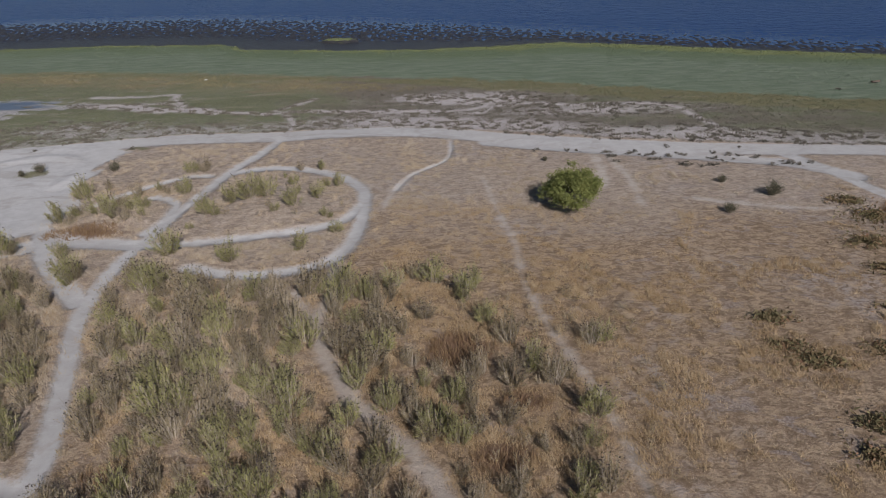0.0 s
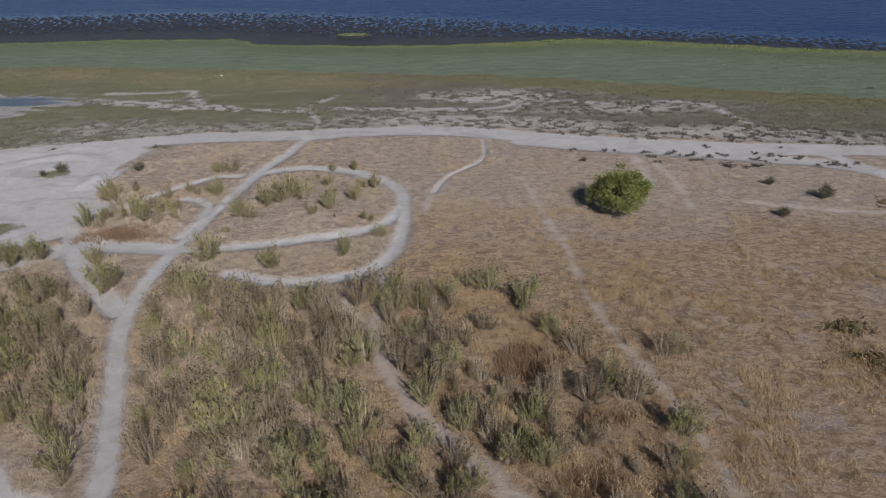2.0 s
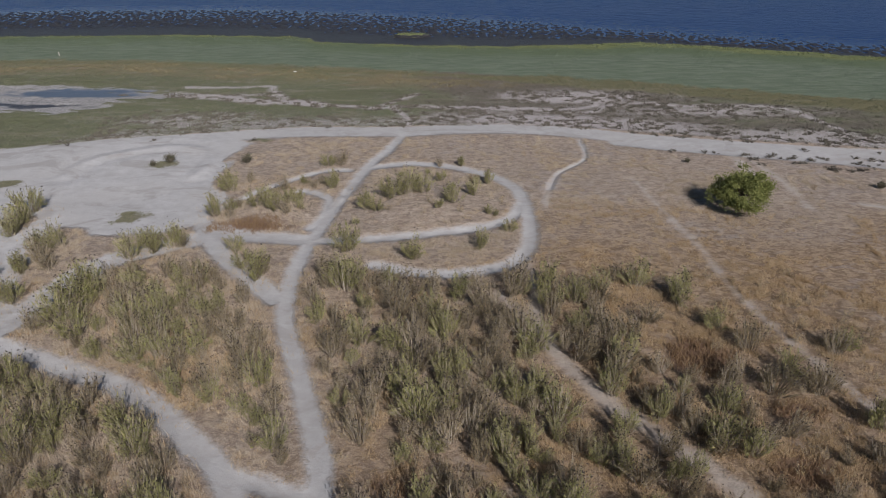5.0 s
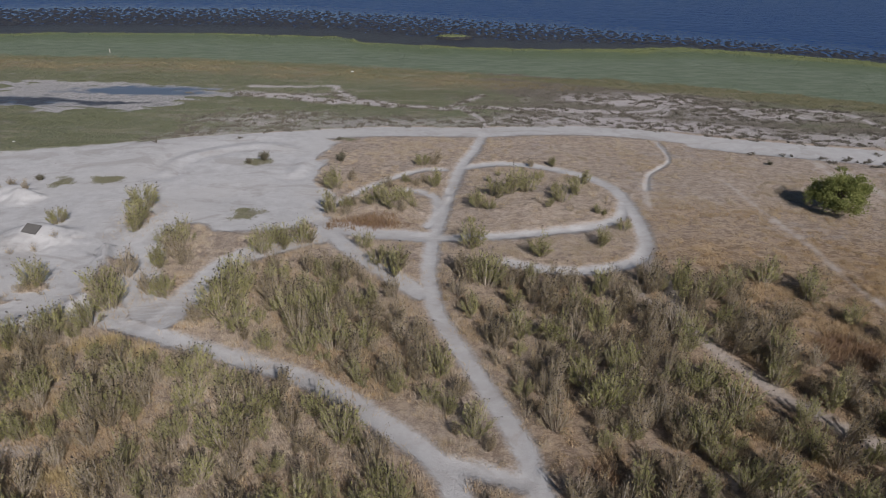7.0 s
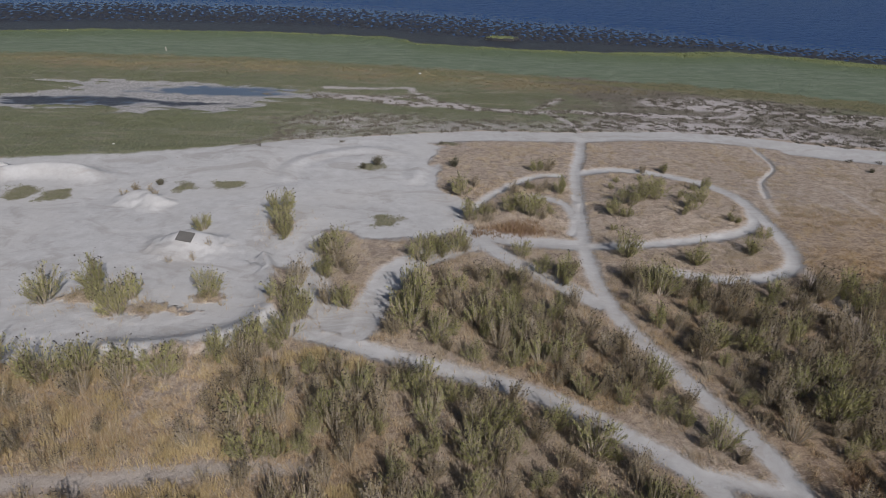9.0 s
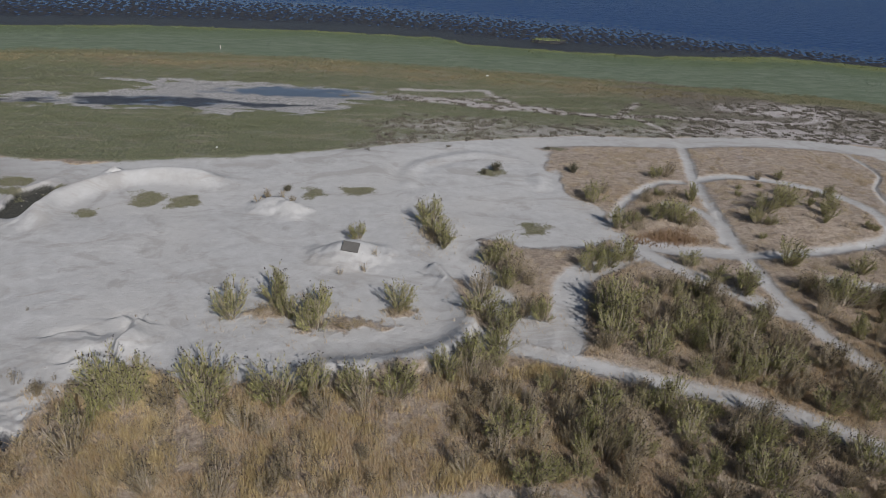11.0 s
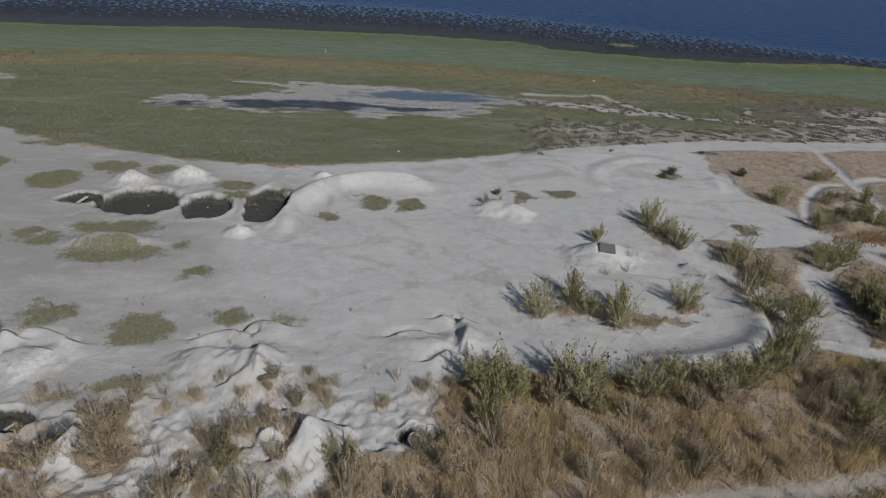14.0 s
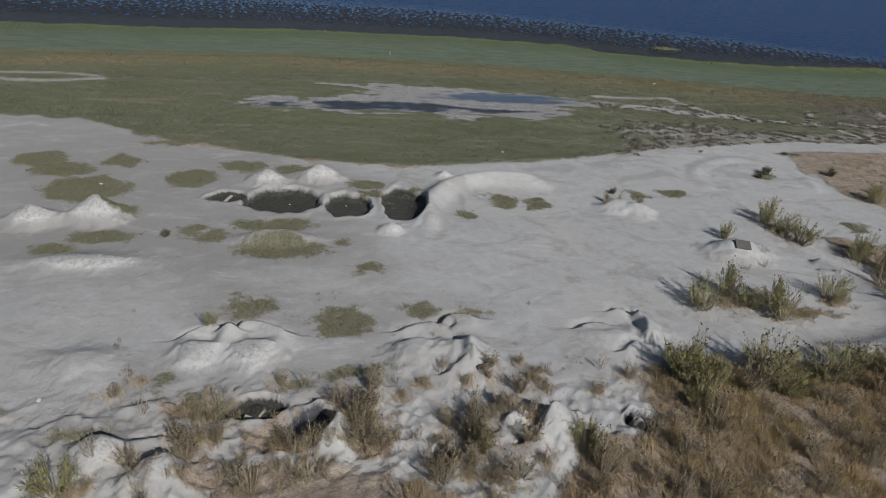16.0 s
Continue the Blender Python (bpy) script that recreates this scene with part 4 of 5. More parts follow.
def join_rest(name, label):
    """All that was put aside, as one mesh with a slot for each material."""
    vs, fs, slots, mats, base = [], [], [], [], 0
    for m, at in REST:
        turn, shift = np.array(at.to_3x3()), np.array(at.translation)
        for part in m.children:
            me = part.data
            co = np.empty(len(me.vertices) * 3, np.float32)
            me.vertices.foreach_get("co", co)
            idx = np.empty(len(me.loops), np.int32)
            me.loops.foreach_get("vertex_index", idx)
            if me.materials[0] not in mats:
                mats.append(me.materials[0])
            vs.append(co.reshape(-1, 3) @ turn.T + shift)
            fs.append(idx.reshape(-1, 3) + base)
            slots.append(np.full(len(idx) // 3, mats.index(me.materials[0]), np.int32))
            base += len(me.vertices)
    me = mesh_of(name, np.concatenate(vs), np.concatenate(fs), mats[0])
    for m in mats[1:]:
        me.materials.append(m)
    me.polygons.foreach_set("material_index", np.concatenate(slots))
    REST.clear()
    tagged(new(name, me), label, "shrubs", kind="stuff")


LOOP_SHRUBS = [(-18.2, 41.7, 1.1), (-25.2, 41.5, 1.3), (-25.1, 37.4, 1.2), (-21.3, 37.2, 1.4), (-22.4, 37.6, 1.1), (-20.3, 39.3, 1.0), (-20.6, 29.9, 1.5), (-25.8, 33.3, 0.8), (-15.4, 37.7, 1.1), (-13.1, 39.7, 1.5), (-14.3, 39.0, 1.2),
               (-11.9, 40.0, 1.3), (-9.8, 38.6, 1.1), (-8.5, 40.2, 1.0), (-10.7, 45.9, 0.7), (-9.2, 45.8, 0.7), (-7.4, 42.3, 0.9), (-6.6, 35.1, 0.8), (-8.5, 33.1, 1.0), (-12.3, 31.9, 1.2), (-7.0, 29.1, 1.5), (-16.2, 32.8, 1.5), (-15.7, 28.5, 1.7), (-21.6, 30.9, 1.0)]
MEADOW_SHRUBS = [(-0.6, 28.9, 1.5), (-1.6, 29.3, 1.1), (1.1, 27.2, 1.5), (1.5, 28.2, 1.2), (6.6, 23.0, 1.3), (7.2, 23.4, 1.0), (-3.3, 22.1, 1.7), (-2.0, 24.4, 1.5), (2.9, 23.3, 1.6), (4.5, 20.4, 1.6), (2.8, 20.6, 1.5), (-0.5, 17.8, 1.5), (-4.4, 24.0, 1.3), (0.8, 20.0, 1.1), (2.1, 25.0, 1.2), (3.7, 21.6, 1.3), (-1.0, 25.6, 1.2)]
PARK_SHRUBS = [(-36.6, 35.0, 1.7), (-33.0, 31.6, 1.7), (-33.6, 30.6, 1.4), (-33.0, 33.5, 1.5), (-32.2, 30.9, 1.0), (-41.5, 35.6, 1.1), (-34.8, 25.1, 1.4), (-35.3, 27.6, 1.7), (-35.0, 29.6, 1.7), (-34.5, 26.5, 1.7), (-32.2, 27.6, 1.3), (-33.2, 28.0, 1.3), (-29.0, 26.0, 2.0), (-28.8, 27.6, 2.1), (-28.4, 26.8, 1.9), (-28.3, 32.2, 1.5),
               (-27.3, 32.8, 1.5), (-26.2, 33.3, 1.5), (-27.9, 33.4, 1.2), (-20.4, 30.2, 1.3), (-22.5, 32.6, 1.0), (-37.1, 37.8, 1.8), (-36.9, 36.4, 1.4), (-34.0, 33.0, 1.2)]
BERM_SHRUBS = [(-47.2, 28.2, 1.75), (-45.2, 29.2, 1.8), (-44.7, 28.0, 1.2), (-43.2, 27.0, 1.8), (-43.1, 28.2, 1.4), (-39.3, 28.6, 1.5), (-50.9, 23.1, 1.9), (-50.2, 22.0, 1.6), (-47.2, 22.7, 2.1), (-46.9, 21.6, 1.7), (-44.4, 22.2, 1.7), (-43.0, 22.6, 1.6), (-41.0, 22.4, 1.6), (-39.6, 22.3, 1.5), (-37.6, 23.4, 1.5), (-36.2, 23.8, 1.5)]
MOUND_SHRUBS = [(-71.6, 27.1, 0.8), (-67.7, 20.3, 1.2), (-61.2, 20.0, 1.5), (-61.0, 19.3, 1.3), (-71.3, 19.7, 1.1), (-65.3, 20.9, 1.3), (-65.0, 21.8, 1.1), (-75.0, 18.6, 1.5), (-73.1, 19.5, 0.9), (-59.8, 23.2, 0.7), (-50.3, 23.8, 1.4), (-57.0, 19.3, 1.3), (-61.9, 20.8, 1.0), (-54.0, 19.6, 1.2), (-64.6, 20.0, 1.1), (-70.9, 20.7, 0.9)]
MOUND_STALKS = [(-65.2, 20.2, 1.5), (-64.9, 22.8, 1.2), (-66.1, 22.1, 1.0), (-67.1, 20.0, 1.1), (-61.4, 19.9, 1.5), (-60.8, 21.0, 1.1), (-71.2, 20.3, 1.2), (-70.4, 20.5, 1.0), (-71.7, 20.5, 1.0), (-62.6, 18.0, 1.2), (-58.7, 22.4, 1.0), (-59.7, 23.9, 0.8), (-65.5, 21.0, 1.3), (-65.0, 21.6, 1.1), (-69.0, 18.3, 1.2), (-59.9, 18.0, 1.2), (-61.0, 19.6, 1.3)]
for group in (LOOP_SHRUBS, MEADOW_SHRUBS, PARK_SHRUBS, BERM_SHRUBS, MOUND_SHRUBS):
    for x, y, s in group:
        s *= {id(LOOP_SHRUBS): 1.25, id(PARK_SHRUBS): 1.06, id(MEADOW_SHRUBS): 1.1, id(BERM_SHRUBS): 1.1}.get(id(group), 0.95)
        dry_part = {id(MEADOW_SHRUBS): 0.5, id(MOUND_SHRUBS): 0.6, id(BERM_SHRUBS): 0.12}.get(id(group), 0.12)
        plant("d" if rng.uniform() < dry_part else "g", x, y, s)
for x, y, s in [(-25.4, 46.5, 0.8), (22.3, 38.9, 1.15), (18.4, 36.4, 0.8), (19.8, 41.2, 0.6), (8.1, 46.2, 0.45), (-31.4, 46.7, 0.8), (-32.4, 46.0, 0.5), (-75.4, 35.9, 0.45), (-46.3, 42.6, 0.5)]:
    plant("k", x, y, s, 0.85)
for x, y, s in MOUND_STALKS:
    plant("d", x, y, s, 1.1)
for x, y in rng.uniform((-24.5, 35.5), (-18.8, 43), (60, 2)):
    if cover("bare", x, y) < -0.45 and cover("rust", x, y) < -0.2 and rng.uniform() < 0.5:
        plant("g" if rng.uniform() < 0.4 else "d", x, y, rng.uniform(0.6, 1.15))
for x, y in rng.uniform((-16.5, 35.3), (-6.2, 44.5), (46, 2)):
    if cover("bare", x, y) < -0.45 and rng.uniform() < 0.55:
        plant("t" if rng.uniform() < 0.5 else "g", x, y, rng.uniform(0.45, 0.9))
for kind, x, y, s in [("d", -47.3, 41.1, 0.8), ("t", -46.4, 41.0, 0.7), ("d", -45.7, 39.9, 0.6), ("t", -47.9, 40.3, 0.6), ("t", -41.0, 32.0, 0.6), ("t", -42.3, 31.8, 0.5), ("t", -40.4, 33.2, 0.5), ("d", -18.3, 46.0, 1.3), ("g", -19.2, 45.8, 1.1)]:
    plant(kind, x, y, s)
# salt bushes along the road
for x, y in [(7.8, 48.6), (10.3, 48.4), (11.1, 48.3), (15.2, 47.5), (16.9, 47.4), (19.0, 46.8), (21.4, 47.1), (22.4, 46.6), (23.3, 46.4), (24.6, 46.0), (18.2, 48.5), (24.0, 48.0), (-26, 51.4), (-41, 50.4), (-34.5, 51.4), (-20.4, 54.7)]:
    plant("m", x, y, rng.uniform(0.2, 0.3), 2.0)
for x, y in rng.uniform((13, 44), (30, 49.5), (150, 2)):
    if abs(y - (50.2 - 0.24 * x)) < 1.6 and float(perlin(np.array(x / 1.6), np.array(y / 0.9), 51)) > -0.1:
        plant("m", x, y, rng.uniform(0.14, 0.26), 2.2)
# the thicket between the footpaths
done = []
for x, y in rng.uniform((-57, 11.5), (7, 30), (14000, 2)):
    if len(done) >= 500:
        break
    wood = float(perlin(np.array(x / 3.5), np.array(y / 3.5), 31))
    if cover("bare", x, y) > -0.5 or cover("faint", x, y) > -0.2 or cover("rust", x, y) > -0.4 or wood < rng.uniform(-0.8, 0.15):
        continue
    if x > -2.5 and (y > 22 or rng.uniform() < 0.55) or (x > -13 and y > 28.5) or (x < -52 and y > 19):
        continue
    if (x < -36 and rng.uniform() < 0.76) or (x < -26 and y < 25 and rng.uniform() < 0.4):
        continue
    if any(abs(x - a) < 0.58 and abs(y - b) < 0.58 for a, b in done):
        continue
    done.append((x, y))
    plant("g" if rng.uniform() < (0.15 if x < -36 else 0.38 if x < -6 else 0.25) else "d", x, y, rng.uniform(0.85, 1.9) * (1.0 if cover("bare", x, y) < -1 else 0.8), rng.uniform(0.75, 1.0), single=len(done) % 3 < 1)
# dry stalks and sprigs over the broken mounds and the open silt
for x, y in rng.uniform((-79, 14.5), (-51.5, 24.6), (420, 2)):
    if float(perlin(np.array(x / 2.2), np.array(y / 2.2), 33)) > rng.uniform(0.0, 0.5):
        plant("d" if rng.uniform() < 0.4 else "s", x, y, rng.uniform(0.3, 0.85), single=False)
for x, y in rng.uniform((-64, 15.5), (-54.5, 20.0), (70, 2)):
    if float(perlin(np.array(x / 1.5), np.array(y / 1.5), 61)) > rng.uniform(-0.3, 0.3):
        plant("d" if rng.uniform() < 0.6 else "t", x, y, rng.uniform(0.5, 1.1), single=False)
for x, y in rng.uniform((-76, 19), (-50, 30), (420, 2)):
    if float(perlin(np.array(x / 1.8), np.array(y / 1.8), 59)) > rng.uniform(0.1, 0.5):
        plant("s", x, y, rng.uniform(0.12, 0.34), single=False)
for x, y in rng.uniform((-58, 11.5), (-31, 24), (700, 2)):
    if cover("bare", x, y) < -0.2 and cover("faint", x, y) < 0 and float(perlin(np.array(x / 2.5), np.array(y / 2.5), 52)) > rng.uniform(-0.6, 0.3) and (x < -36 or rng.uniform() < 0.4):
        plant("t", x, y, rng.uniform(0.4, 0.85), single=False)
for x, y in rng.uniform((-30, 11.5), (9, 30), (420, 2)):
    if cover("bare", x, y) < -0.2 and cover("faint", x, y) < 0:
        plant("t", x, y, rng.uniform(0.3, 0.7), single=False)
for cx, cy, rx, ry, _ in [*HOLLOWS, (-68.0, 19.6, 2.0, 1.2, 0)]:
    for x, y in rng.normal((cx, cy), (rx * 0.55, ry * 0.55), (16, 2)):
        plant("t", x, y, rng.uniform(0.3, 0.6), single=False)
join_rest("thicket", "dense rest of the olive and grey-brown thicket")
for ob in (*GREEN, *DRY, *DARKER, *SPRIG, *TUFT, *SALT):
    for o in (*ob.children, ob):
        bpy.data.objects.remove(o)


def dry_grass():
    """Short dry grass in uneven tufts; finer and denser where the camera passes near."""
    x, y = scatter(900000, -64, 48, 12, 53)
    clump = perlin(x / 0.55, y / 0.55, 21) + 0.6 * perlin(x / 1.6, y / 1.6, 20) + 0.7 * perlin(x / 4, y / 4, 22)
    keep = (cover("bare", x, y) < rng.normal(-0.12, 0.1, len(x))) & (cover("marsh", x, y) < -0.3) & (cover("faint", x, y) < rng.uniform(-0.5, 0.2, len(x)))
    thin = -0.05 + 0.9 * smooth(6, 12, x) * smooth(0.1, 0.7, cover("mauve", x, y)) + 0.45 * smooth(28, 40, y) + 0.5 * smooth(26, 40, x)
    keep &= (clump + rng.uniform(-0.6, 0.5, len(x)) > thin) & (cover("rust", x, y) < 0.1)
    x, y, clump = x[keep], y[keep], clump[keep]
    h = np.clip(0.14 + 0.12 * clump, 0.05, 0.4) * np.where(y > 30, 0.75, 1.0) * (1 + 0.5 * smooth(-30, -38, x) * smooth(25, 22, y))
    # straw skirts round the shrubs that stand on silt
    hem = [(a + r * rng.normal(0, 0.75), b + r * rng.normal(0, 0.75)) for a, b, r in PLANTED if r > 0 and a < -18 for _ in range(60)]
    hx, hy = np.array(hem).T
    ok = (cover("bare", hx, hy) < 2.5) | (hy < 24.5)
    x, y, h = np.append(x, hx[ok]), np.append(y, hy[ok]), np.append(h, rng.uniform(0.12, 0.36, ok.sum()))
    warm = (cover("gold", x, y) + rng.normal(0, 0.25, len(x)) > 0) | ((x < -33) & (y < 23.5) & (rng.uniform(0, 1, len(x)) < 0.65))
    for name, sel, mat, label in (("dry_grass", ~warm, M_STRAW, "pale straw-coloured annual grass in uneven tufts"), ("golden_grass", warm, M_GOLD, "golden-brown dry grass in uneven tufts")):
        v, f = blades(x[sel], y[sel], h[sel], 0.02, 0.8, 4, 0.06, 0.4)
        tagged(new(name, mesh_of(name, v, f, mat)), label, "grass", kind="stuff")
    x, y = scatter(60000, -60, -30, 11, 24)
    stand = perlin(x / 1.1, y / 1.1, 56) + 0.8 * perlin(x / 3.2, y / 3.2, 57)
    keep = (cover("bare", x, y) < -0.25) & (cover("faint", x, y) < rng.uniform(-0.4, 0.1, len(x))) & (stand > rng.uniform(-0.1, 0.8, len(x)))
    x, y, stand = x[keep], y[keep], stand[keep]
    v, f = blades(x, y, np.clip(0.3 + 0.14 * stand, 0.15, 0.55), 0.024, 0.45, 5, 0.1)
    tagged(new("tall_grass", mesh_of("tall_grass", v, f, M_TUFT)), "tall golden dry grass on the near slope", "grass", kind="stuff")
    # rust-brown dock and dead herbs
    x, y = scatter(60000, -30, 34, 13, 42)
    keep = cover("rust", x, y) + 0.35 * perlin(x / 0.5, y / 0.5, 23) > 0.0
    v, f = blades(x[keep], y[keep], np.full(keep.sum(), 0.32), 0.04, 0.6, 5, 0.1)
    tagged(new("dead_herbs", mesh_of("dead_herbs", v, f, M_RUST)), "rust-brown dead herbs in dense patches", "grass", kind="stuff")


def mats():
    """Low green weeds in patches on the silt."""
    x, y = scatter(170000, -88, -22, 20, 53)
    keep = cover("mat", x, y) + 0.5 * perlin(x / 0.8, y / 0.8, 24) + 0.4 * perlin(x / 0.3, y / 0.3, 25) > 0.05
    x, y = x[keep], y[keep]
    v, f = blades(x, y, np.full(len(x), 0.1), 0.035, 1.0, 5, 0.07)
    tagged(new("low_weeds", mesh_of("low_weeds", v, f, M_MATS)), "low olive weeds in rounded patches on silt", "weeds", kind="stuff")


def marsh_plants():
    x, y = scatter(66000, -108, 50, 46, 84)
    keep = (cover("marsh", x, y) > 0.1) & (cover("cord", x, y) < 0.5) & (cover("pan", x, y) < -0.3)
    crust = cover("crust", x, y) + 1.0 * perlin(x / 1.1, y / 0.9, 26)
    keep &= crust < 0.0
    x, y = x[keep], y[keep]
    tan = cover("tawny", x, y) + 3.5 * perlin(x / 6, y / 2, 39) + rng.normal(0, 0.7, len(x)) > 2.4
    v, f = blades(x[tan], y[tan], np.full(tan.sum(), 0.16), 0.11, 1.0, 5, 0.2)
    tagged(new("tawny_grass", mesh_of("tawny_grass", v, f, M_TAWNY)), "tawny dry grass along the upper edge of the cordgrass", "marsh plants", kind="stuff")
    x, y = x[~tan], y[~tan]
    rosy = (cover("mauve", x, y) + rng.normal(0, 0.2, len(x)) > 0) & (cover("verge", x, y) < 0.2)
    v, f = blades(x[rosy], y[rosy], np.full(rosy.sum(), 0.11), 0.1, 1.0, 4, 0.2)
    tagged(new("salt_bush_carpet", mesh_of("salt_bush_carpet", v, f, M_MAUVE)), "low mauve-brown salt bushes in a broken carpet", "marsh plants", kind="stuff")
    x, y = x[~rosy], y[~rosy]
    v, f = blades(x, y, np.full(len(x), 0.1), 0.1, 1.2, 5, 0.2)
    tagged(new("pickleweed", mesh_of("pickleweed", v, f, M_WEED)), "low olive-brown pickleweed clumps on the salt marsh", "marsh plants", kind="stuff")
    x, y = scatter(60000, -46, 48, 45, 67)
    keep = (cover("marsh", x, y) > -1.2) & (cover("crust", x, y) > -0.35) & (cover("bare", x, y) < 0.1)
    keep &= perlin(x / 0.9, y / 0.75, 42) + 0.4 * perlin(x / 3, y / 3, 43) > 0.12
    x, y = x[keep], y[keep]
    v, f = blades(x, y, np.full(len(x), 0.17), 0.11, 0.9, 4, 0.1)
    tagged(new("salt_bushes", mesh_of("salt_bushes", v, f, M_MAUVE)), "low grey-mauve salt bushes dotted over pale crust", "marsh plants", kind="stuff")
    x, y = scatter(26000, -125, 62, 55, 101)
    c, m = cover("cord", x, y), cover("mud", x, y)
    keep = (c > 0) & (m < -0.1)
    x, y = x[keep], y[keep]
    edge = cover("fringe", x, y) + rng.normal(0, 0.8, len(x)) > 0
    for name, sel, mat, label, h in (("cordgrass", ~edge, M_CORD, "grey-green cordgrass blades", 0.1), ("young_cordgrass", edge, M_FRINGE, "yellow-green cordgrass along the edge of the mud", 0.2)):
        v, f = blades(x[sel], y[sel], np.full(sel.sum(), h), 0.07, 1.2, 6, 0.4)
        tagged(new(name, mesh_of(name, v, f, mat)), label, "marsh plants", kind="stuff")


dry_grass()
mats()
marsh_plants()


def ice_plant(x, y, radius):
    """A dark creeping mat of fleshy leaves."""
    radius *= 0.75
    n = int(1900 * radius)
    a, r = rng.uniform(0, 6.283, n), radius * np.abs(rng.normal(0, 0.62, n))
    px, py = x + np.cos(a) * r * 1.25, y + np.sin(a) * r * 0.8
    keep = perlin(px / 0.6, py / 0.6, 27) > rng.uniform(-0.5, 0.25, n)
    px, py = px[keep], py[keep]
    pz = lie(px, py) + rng.uniform(0.02, 0.2, len(px))
    ob = new("ice_plant", mesh_of("ice_plant", *leaves(np.stack([px, py, pz], -1), 0.085, 0.45), M_ICE))
    return tagged(ob, "dark green and reddish creeping ice plant mat", "ground cover", kind="stuff")


for x, y, r in [(15.8, 24.8, 0.9), (15.3, 22.6, 0.8), (16.2, 21.6, 1.1), (16.6, 17.8, 1.0), (15.6, 16.2, 0.9), (24.6, 31.9, 1.5), (27.2, 35.1, 2.0), (24.0, 28.8, 1.2), (19.4, 22.2, 0.8), (28.5, 33.0, 1.8), (20.0, 18.0, 1.2), (26.5, 37.5, 1.2), (22.0, 25.0, 1.0)]:
    ice_plant(x, y, r)


def tree(x, y, radius, height):
    base = new("tree")
    base.location = (x, y, float(lie(x, y)))
    wood = [stalk((0, 0, -0.1), (0.1, 0.05, height * 0.75), 0.13)]
    for i in range(18):
        a, e = i * 2.4, rng.uniform(0.2, 1.0)
        p = np.array((0.02, 0.01, height * rng.uniform(0.12, 0.4)))
        q = np.array((math.cos(a) * radius * 0.75 * (1.1 - e * 0.6), math.sin(a) * radius * 0.75 * (1.1 - e * 0.6), height * (0.25 + 0.6 * e)))
        wood.append(stalk(p, q, 0.05))
    child("trunk", *join(*wood), M_BARK, base)
    pts = []
    for _ in range(190):
        d = rng.normal(size=3)
        d /= np.linalg.norm(d)
        d[2] = abs(d[2]) * 1.25 - 0.3
        r = rng.uniform(0.66, 1.04) * (1 + 0.22 * math.sin(3 * math.atan2(d[1], d[0]) + 4 * d[2]))
        c = np.array((d[0] * radius * r, d[1] * radius * r, height * (0.36 + 0.5 * d[2] * r)))
        c[2] = max(c[2], 0.12)
        k = int(rng.integers(50, 110))
        pts.append(c + rng.normal(0, 0.15, (k, 3)) * (1.2, 1.2, 0.9))
    child("crown", *leaves(np.concatenate(pts), 0.07, 0.5), M_CROWN, base, stuff=True)
    return tagged(base, "round bright green broad-leaved young tree in dry grass", "tree")


tree(8.5, 37.9, 1.65, 3.1)


# ---- litter and small things ----
def box_thing(name, size, material, m, label, category, group="", bevel=0.008):
    """A small solid with worn, bevelled edges."""
    bm = bmesh.new()
    bmesh.ops.create_cube(bm, size=1.0, matrix=Matrix.Diagonal((*size, 1)))
    bmesh.ops.bevel(bm, geom=bm.edges[:], offset=bevel, segments=2, affect="EDGES")
    for v in bm.verts:
        v.co += Vector(rng.normal(0, bevel * 0.5, 3))
    me = bpy.data.meshes.new(name)
    bm.to_mesh(me)
    bm.free()
    me.materials.append(material)
    ob = new(name, me)
    ob.matrix_basis = m
    return tagged(ob, label, category, group)


def on(x, y, up=0.0, rz=0.0, rx=0.0, ry=0.0):
    return pose(x, y, float(lie(x, y)) + up, rx, ry, rz)


box_thing("plank", (1.55, 0.2, 0.045), M_PLANK, on(-72.9, 40.8, 0.16, 66, 0, -6), "weathered grey plank across a shallow pit", "plank")
box_thing("plank", (0.75, 0.14, 0.04), M_PLANK, on(-69.3, 21.9, 0.06, -26, 0, 5), "pale broken plank in a wet pit", "plank")
box_thing("plank", (0.5, 0.1, 0.035), M_PLANK, on(-69.0, 22.2, 0.06, 70, 0, 12), "pale broken plank in a wet pit", "plank")
box_thing("mat", (0.95, 0.68, 0.03), M_MAT, on(-41.8, 33.45, 0.03, -12, 24, 4), "dark grey rubber mat on a silt mound", "mat", bevel=0.012)
for x, y, s in [(-52.6, 50.6, 0.14), (-77.1, 23.0, 0.12), (-80.7, 43.0, 0.14), (-65.4, 41.0, 0.08), (-69.0, 41.2, 0.07), (-27.5, 75.5, 0.2), (1.0, 20.5, 0.1), (-83.0, 37.2, 0.12)]:
    box_thing("litter", (s * 1.5, s, s * 0.5), M_LITTER, on(x, y, s * 0.2, rng.uniform(0, 180), 8, 5), "small white scrap of litter", "litter", "litter", 0.02)
box_thing("log", (1.1, 0.22, 0.22), M_BARK, on(45.7, 65.8, 0.2, 15), "dark driftwood log in the cordgrass", "driftwood", bevel=0.06)
box_thing("log", (0.8, 0.2, 0.2), M_BARK, on(-59.9, 23.6, 0.1, 20), "dark driftwood log on silt", "driftwood", bevel=0.05)
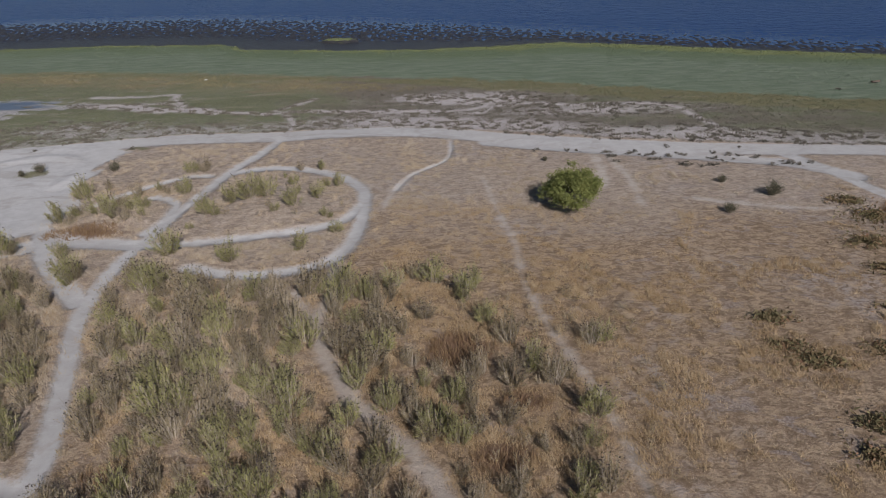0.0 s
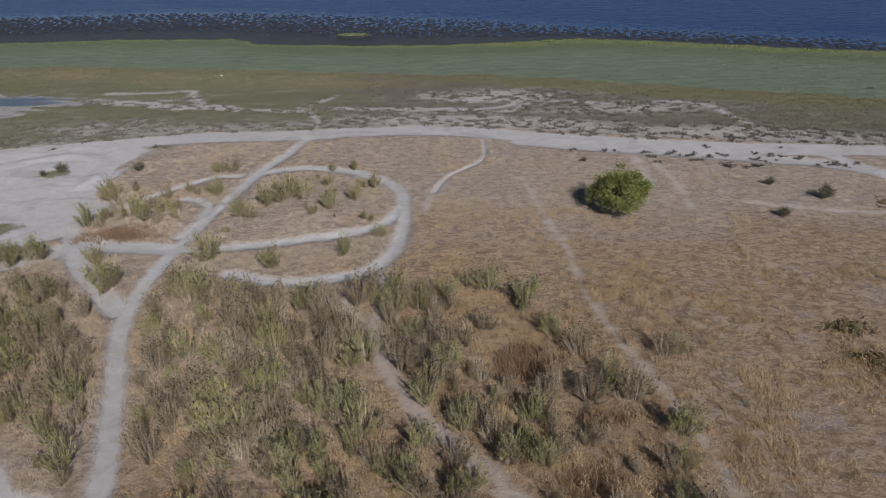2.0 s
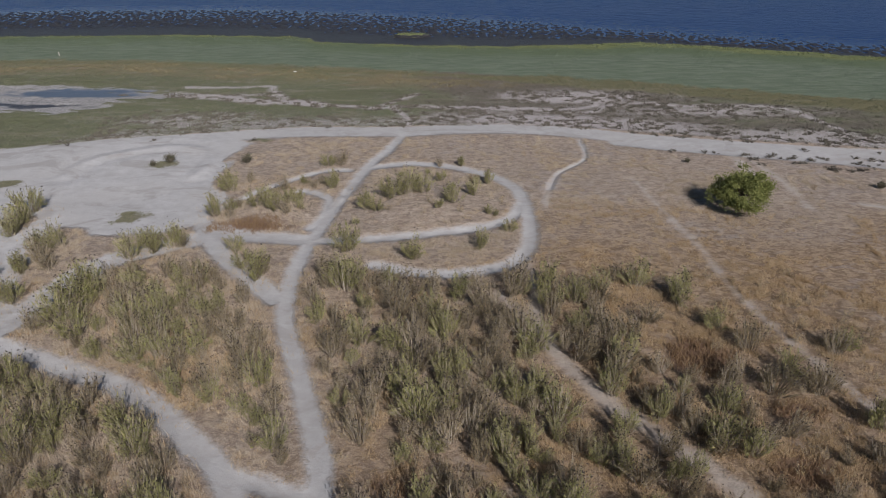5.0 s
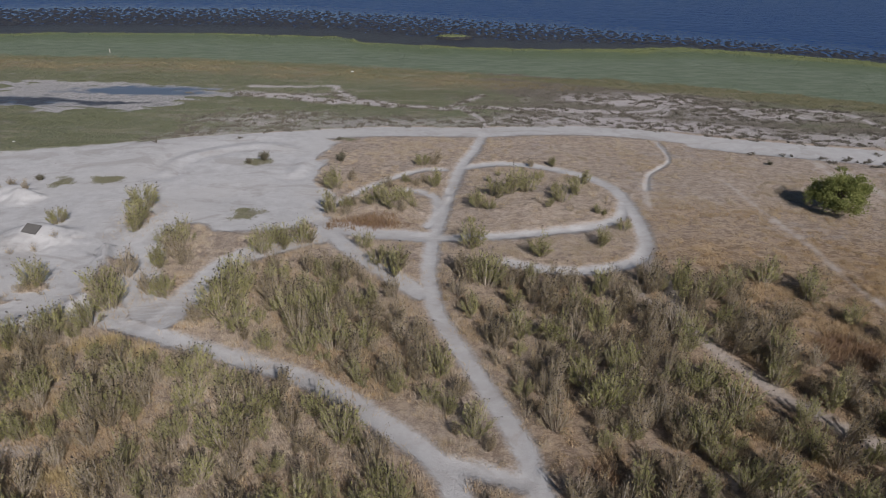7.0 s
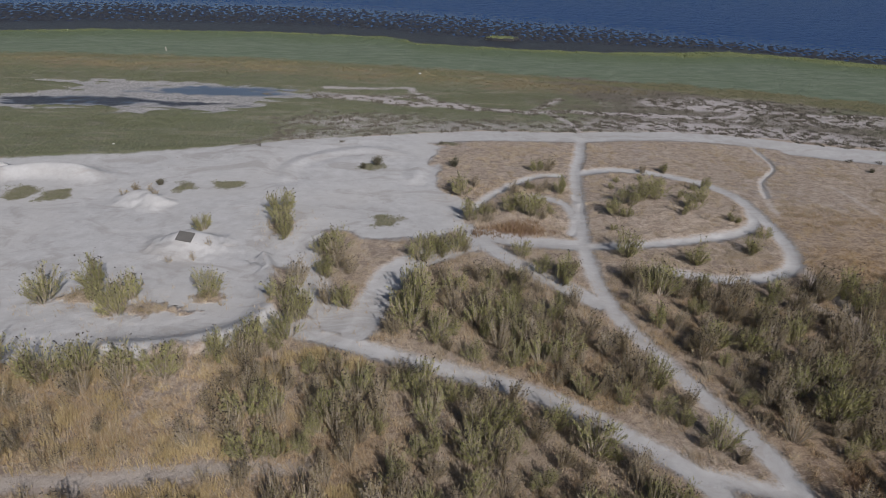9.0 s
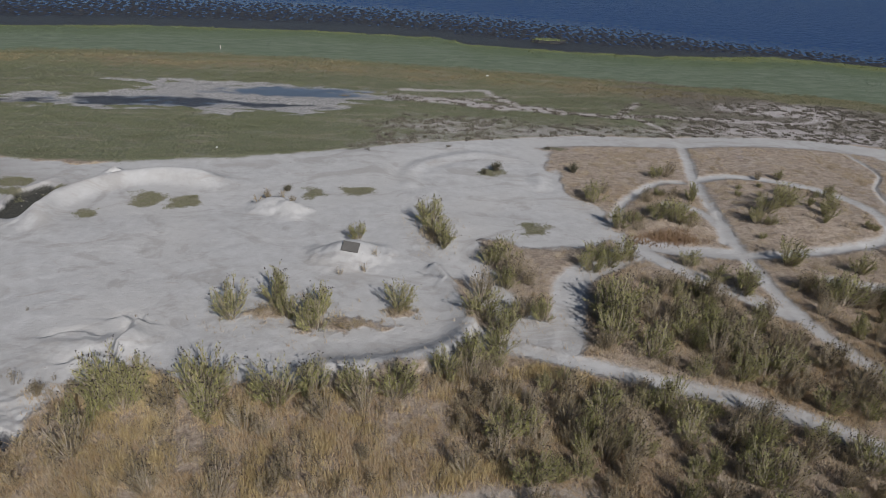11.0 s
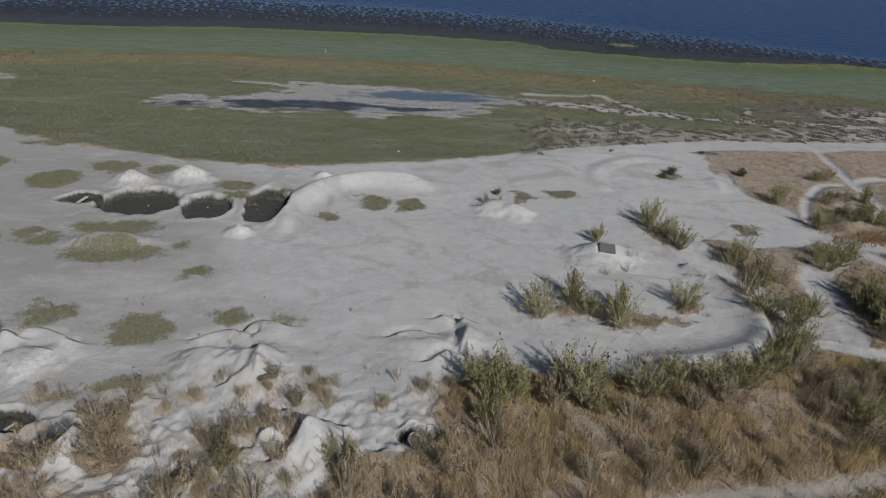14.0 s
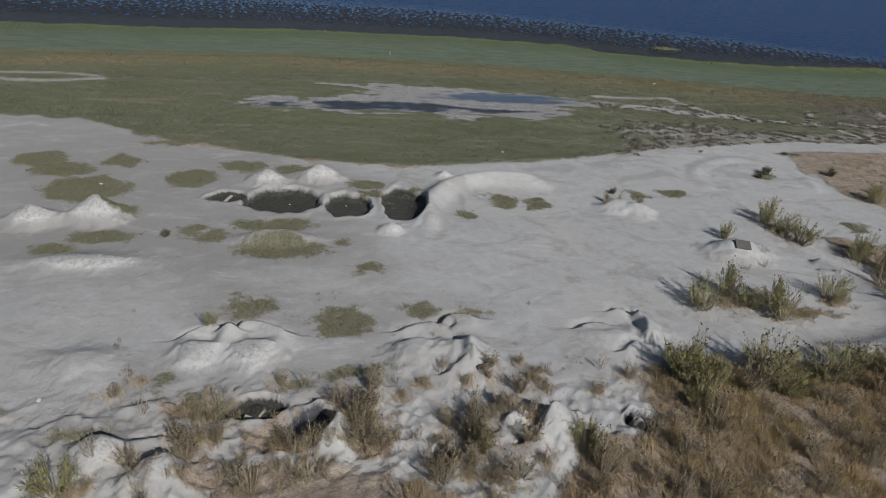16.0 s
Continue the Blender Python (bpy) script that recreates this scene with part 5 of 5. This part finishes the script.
box_thing("stump", (0.4, 0.35, 0.4), M_BARK, on(-89.7, 77.2, 0.2, 15), "dark stump at the edge of the cordgrass", "driftwood", bevel=0.08)
box_thing("post", (0.1, 0.1, 0.55), M_PLANK, on(-59.1, 83.9, 0.2, 15), "short pale wooden post in the marsh", "post", bevel=0.012)


def pail(x, y):
    """A grey tub half sunk in a hollow."""
    bm = bmesh.new()
    n, prof = 16, [(0.2, 0.0), (0.27, 0.5), (0.29, 0.5), (0.29, 0.47), (0.25, 0.46), (0.19, 0.05), (0.0, 0.05)]
    rings = [[bm.verts.new((r * math.cos(6.283 * i / n), r * math.sin(6.283 * i / n), z)) for i in range(n)] for r, z in prof[:-1]]
    for a, b in zip(rings, rings[1:]):
        for i in range(n):
            bm.faces.new((a[i], a[(i + 1) % n], b[(i + 1) % n], b[i]))
    bm.faces.new(rings[-1])
    me = bpy.data.meshes.new("bucket")
    bm.to_mesh(me)
    bm.free()
    me.materials.append(M_PLANK)
    ob = new("bucket", me)
    ob.matrix_basis = on(x, y, 0.0, 20, 24, 10)
    tagged(ob, "weathered grey bucket sunk in a dark hollow", "bucket")


pail(-54.35, 20.55)


def stones():
    """Loose clods over the silt."""
    x, y = scatter(2600, -86, -28, 15, 52)
    keep = (cover("bare", x, y) > 0.2) & (perlin(x / 3, y / 3, 28) + (y < 25) * 0.5 > 0.25)
    x, y = x[keep], y[keep]
    n = len(x)
    s = rng.uniform(0.02, 0.055, n)[:, None, None]
    d = np.array([(1, 0, 0), (0, 1, 0), (-1, 0, 0), (0, -1, 0), (0, 0, 0.8), (0, 0, -0.5)])[None] * rng.uniform(0.6, 1.3, (n, 6, 1)) * s
    v = d + np.stack([x, y, lie(x, y) + 0.01], -1)[:, None]
    tri = np.array([(0, 1, 4), (1, 2, 4), (2, 3, 4), (3, 0, 4), (1, 0, 5), (2, 1, 5), (3, 2, 5), (0, 3, 5)])
    f = (np.arange(n)[:, None, None] * 6 + tri[None]).reshape(-1, 3)
    tagged(new("clods", mesh_of("clods", v.reshape(-1, 3), f, M_CLOD)), "loose pale clods of dried silt", "stones", kind="stuff")


stones()
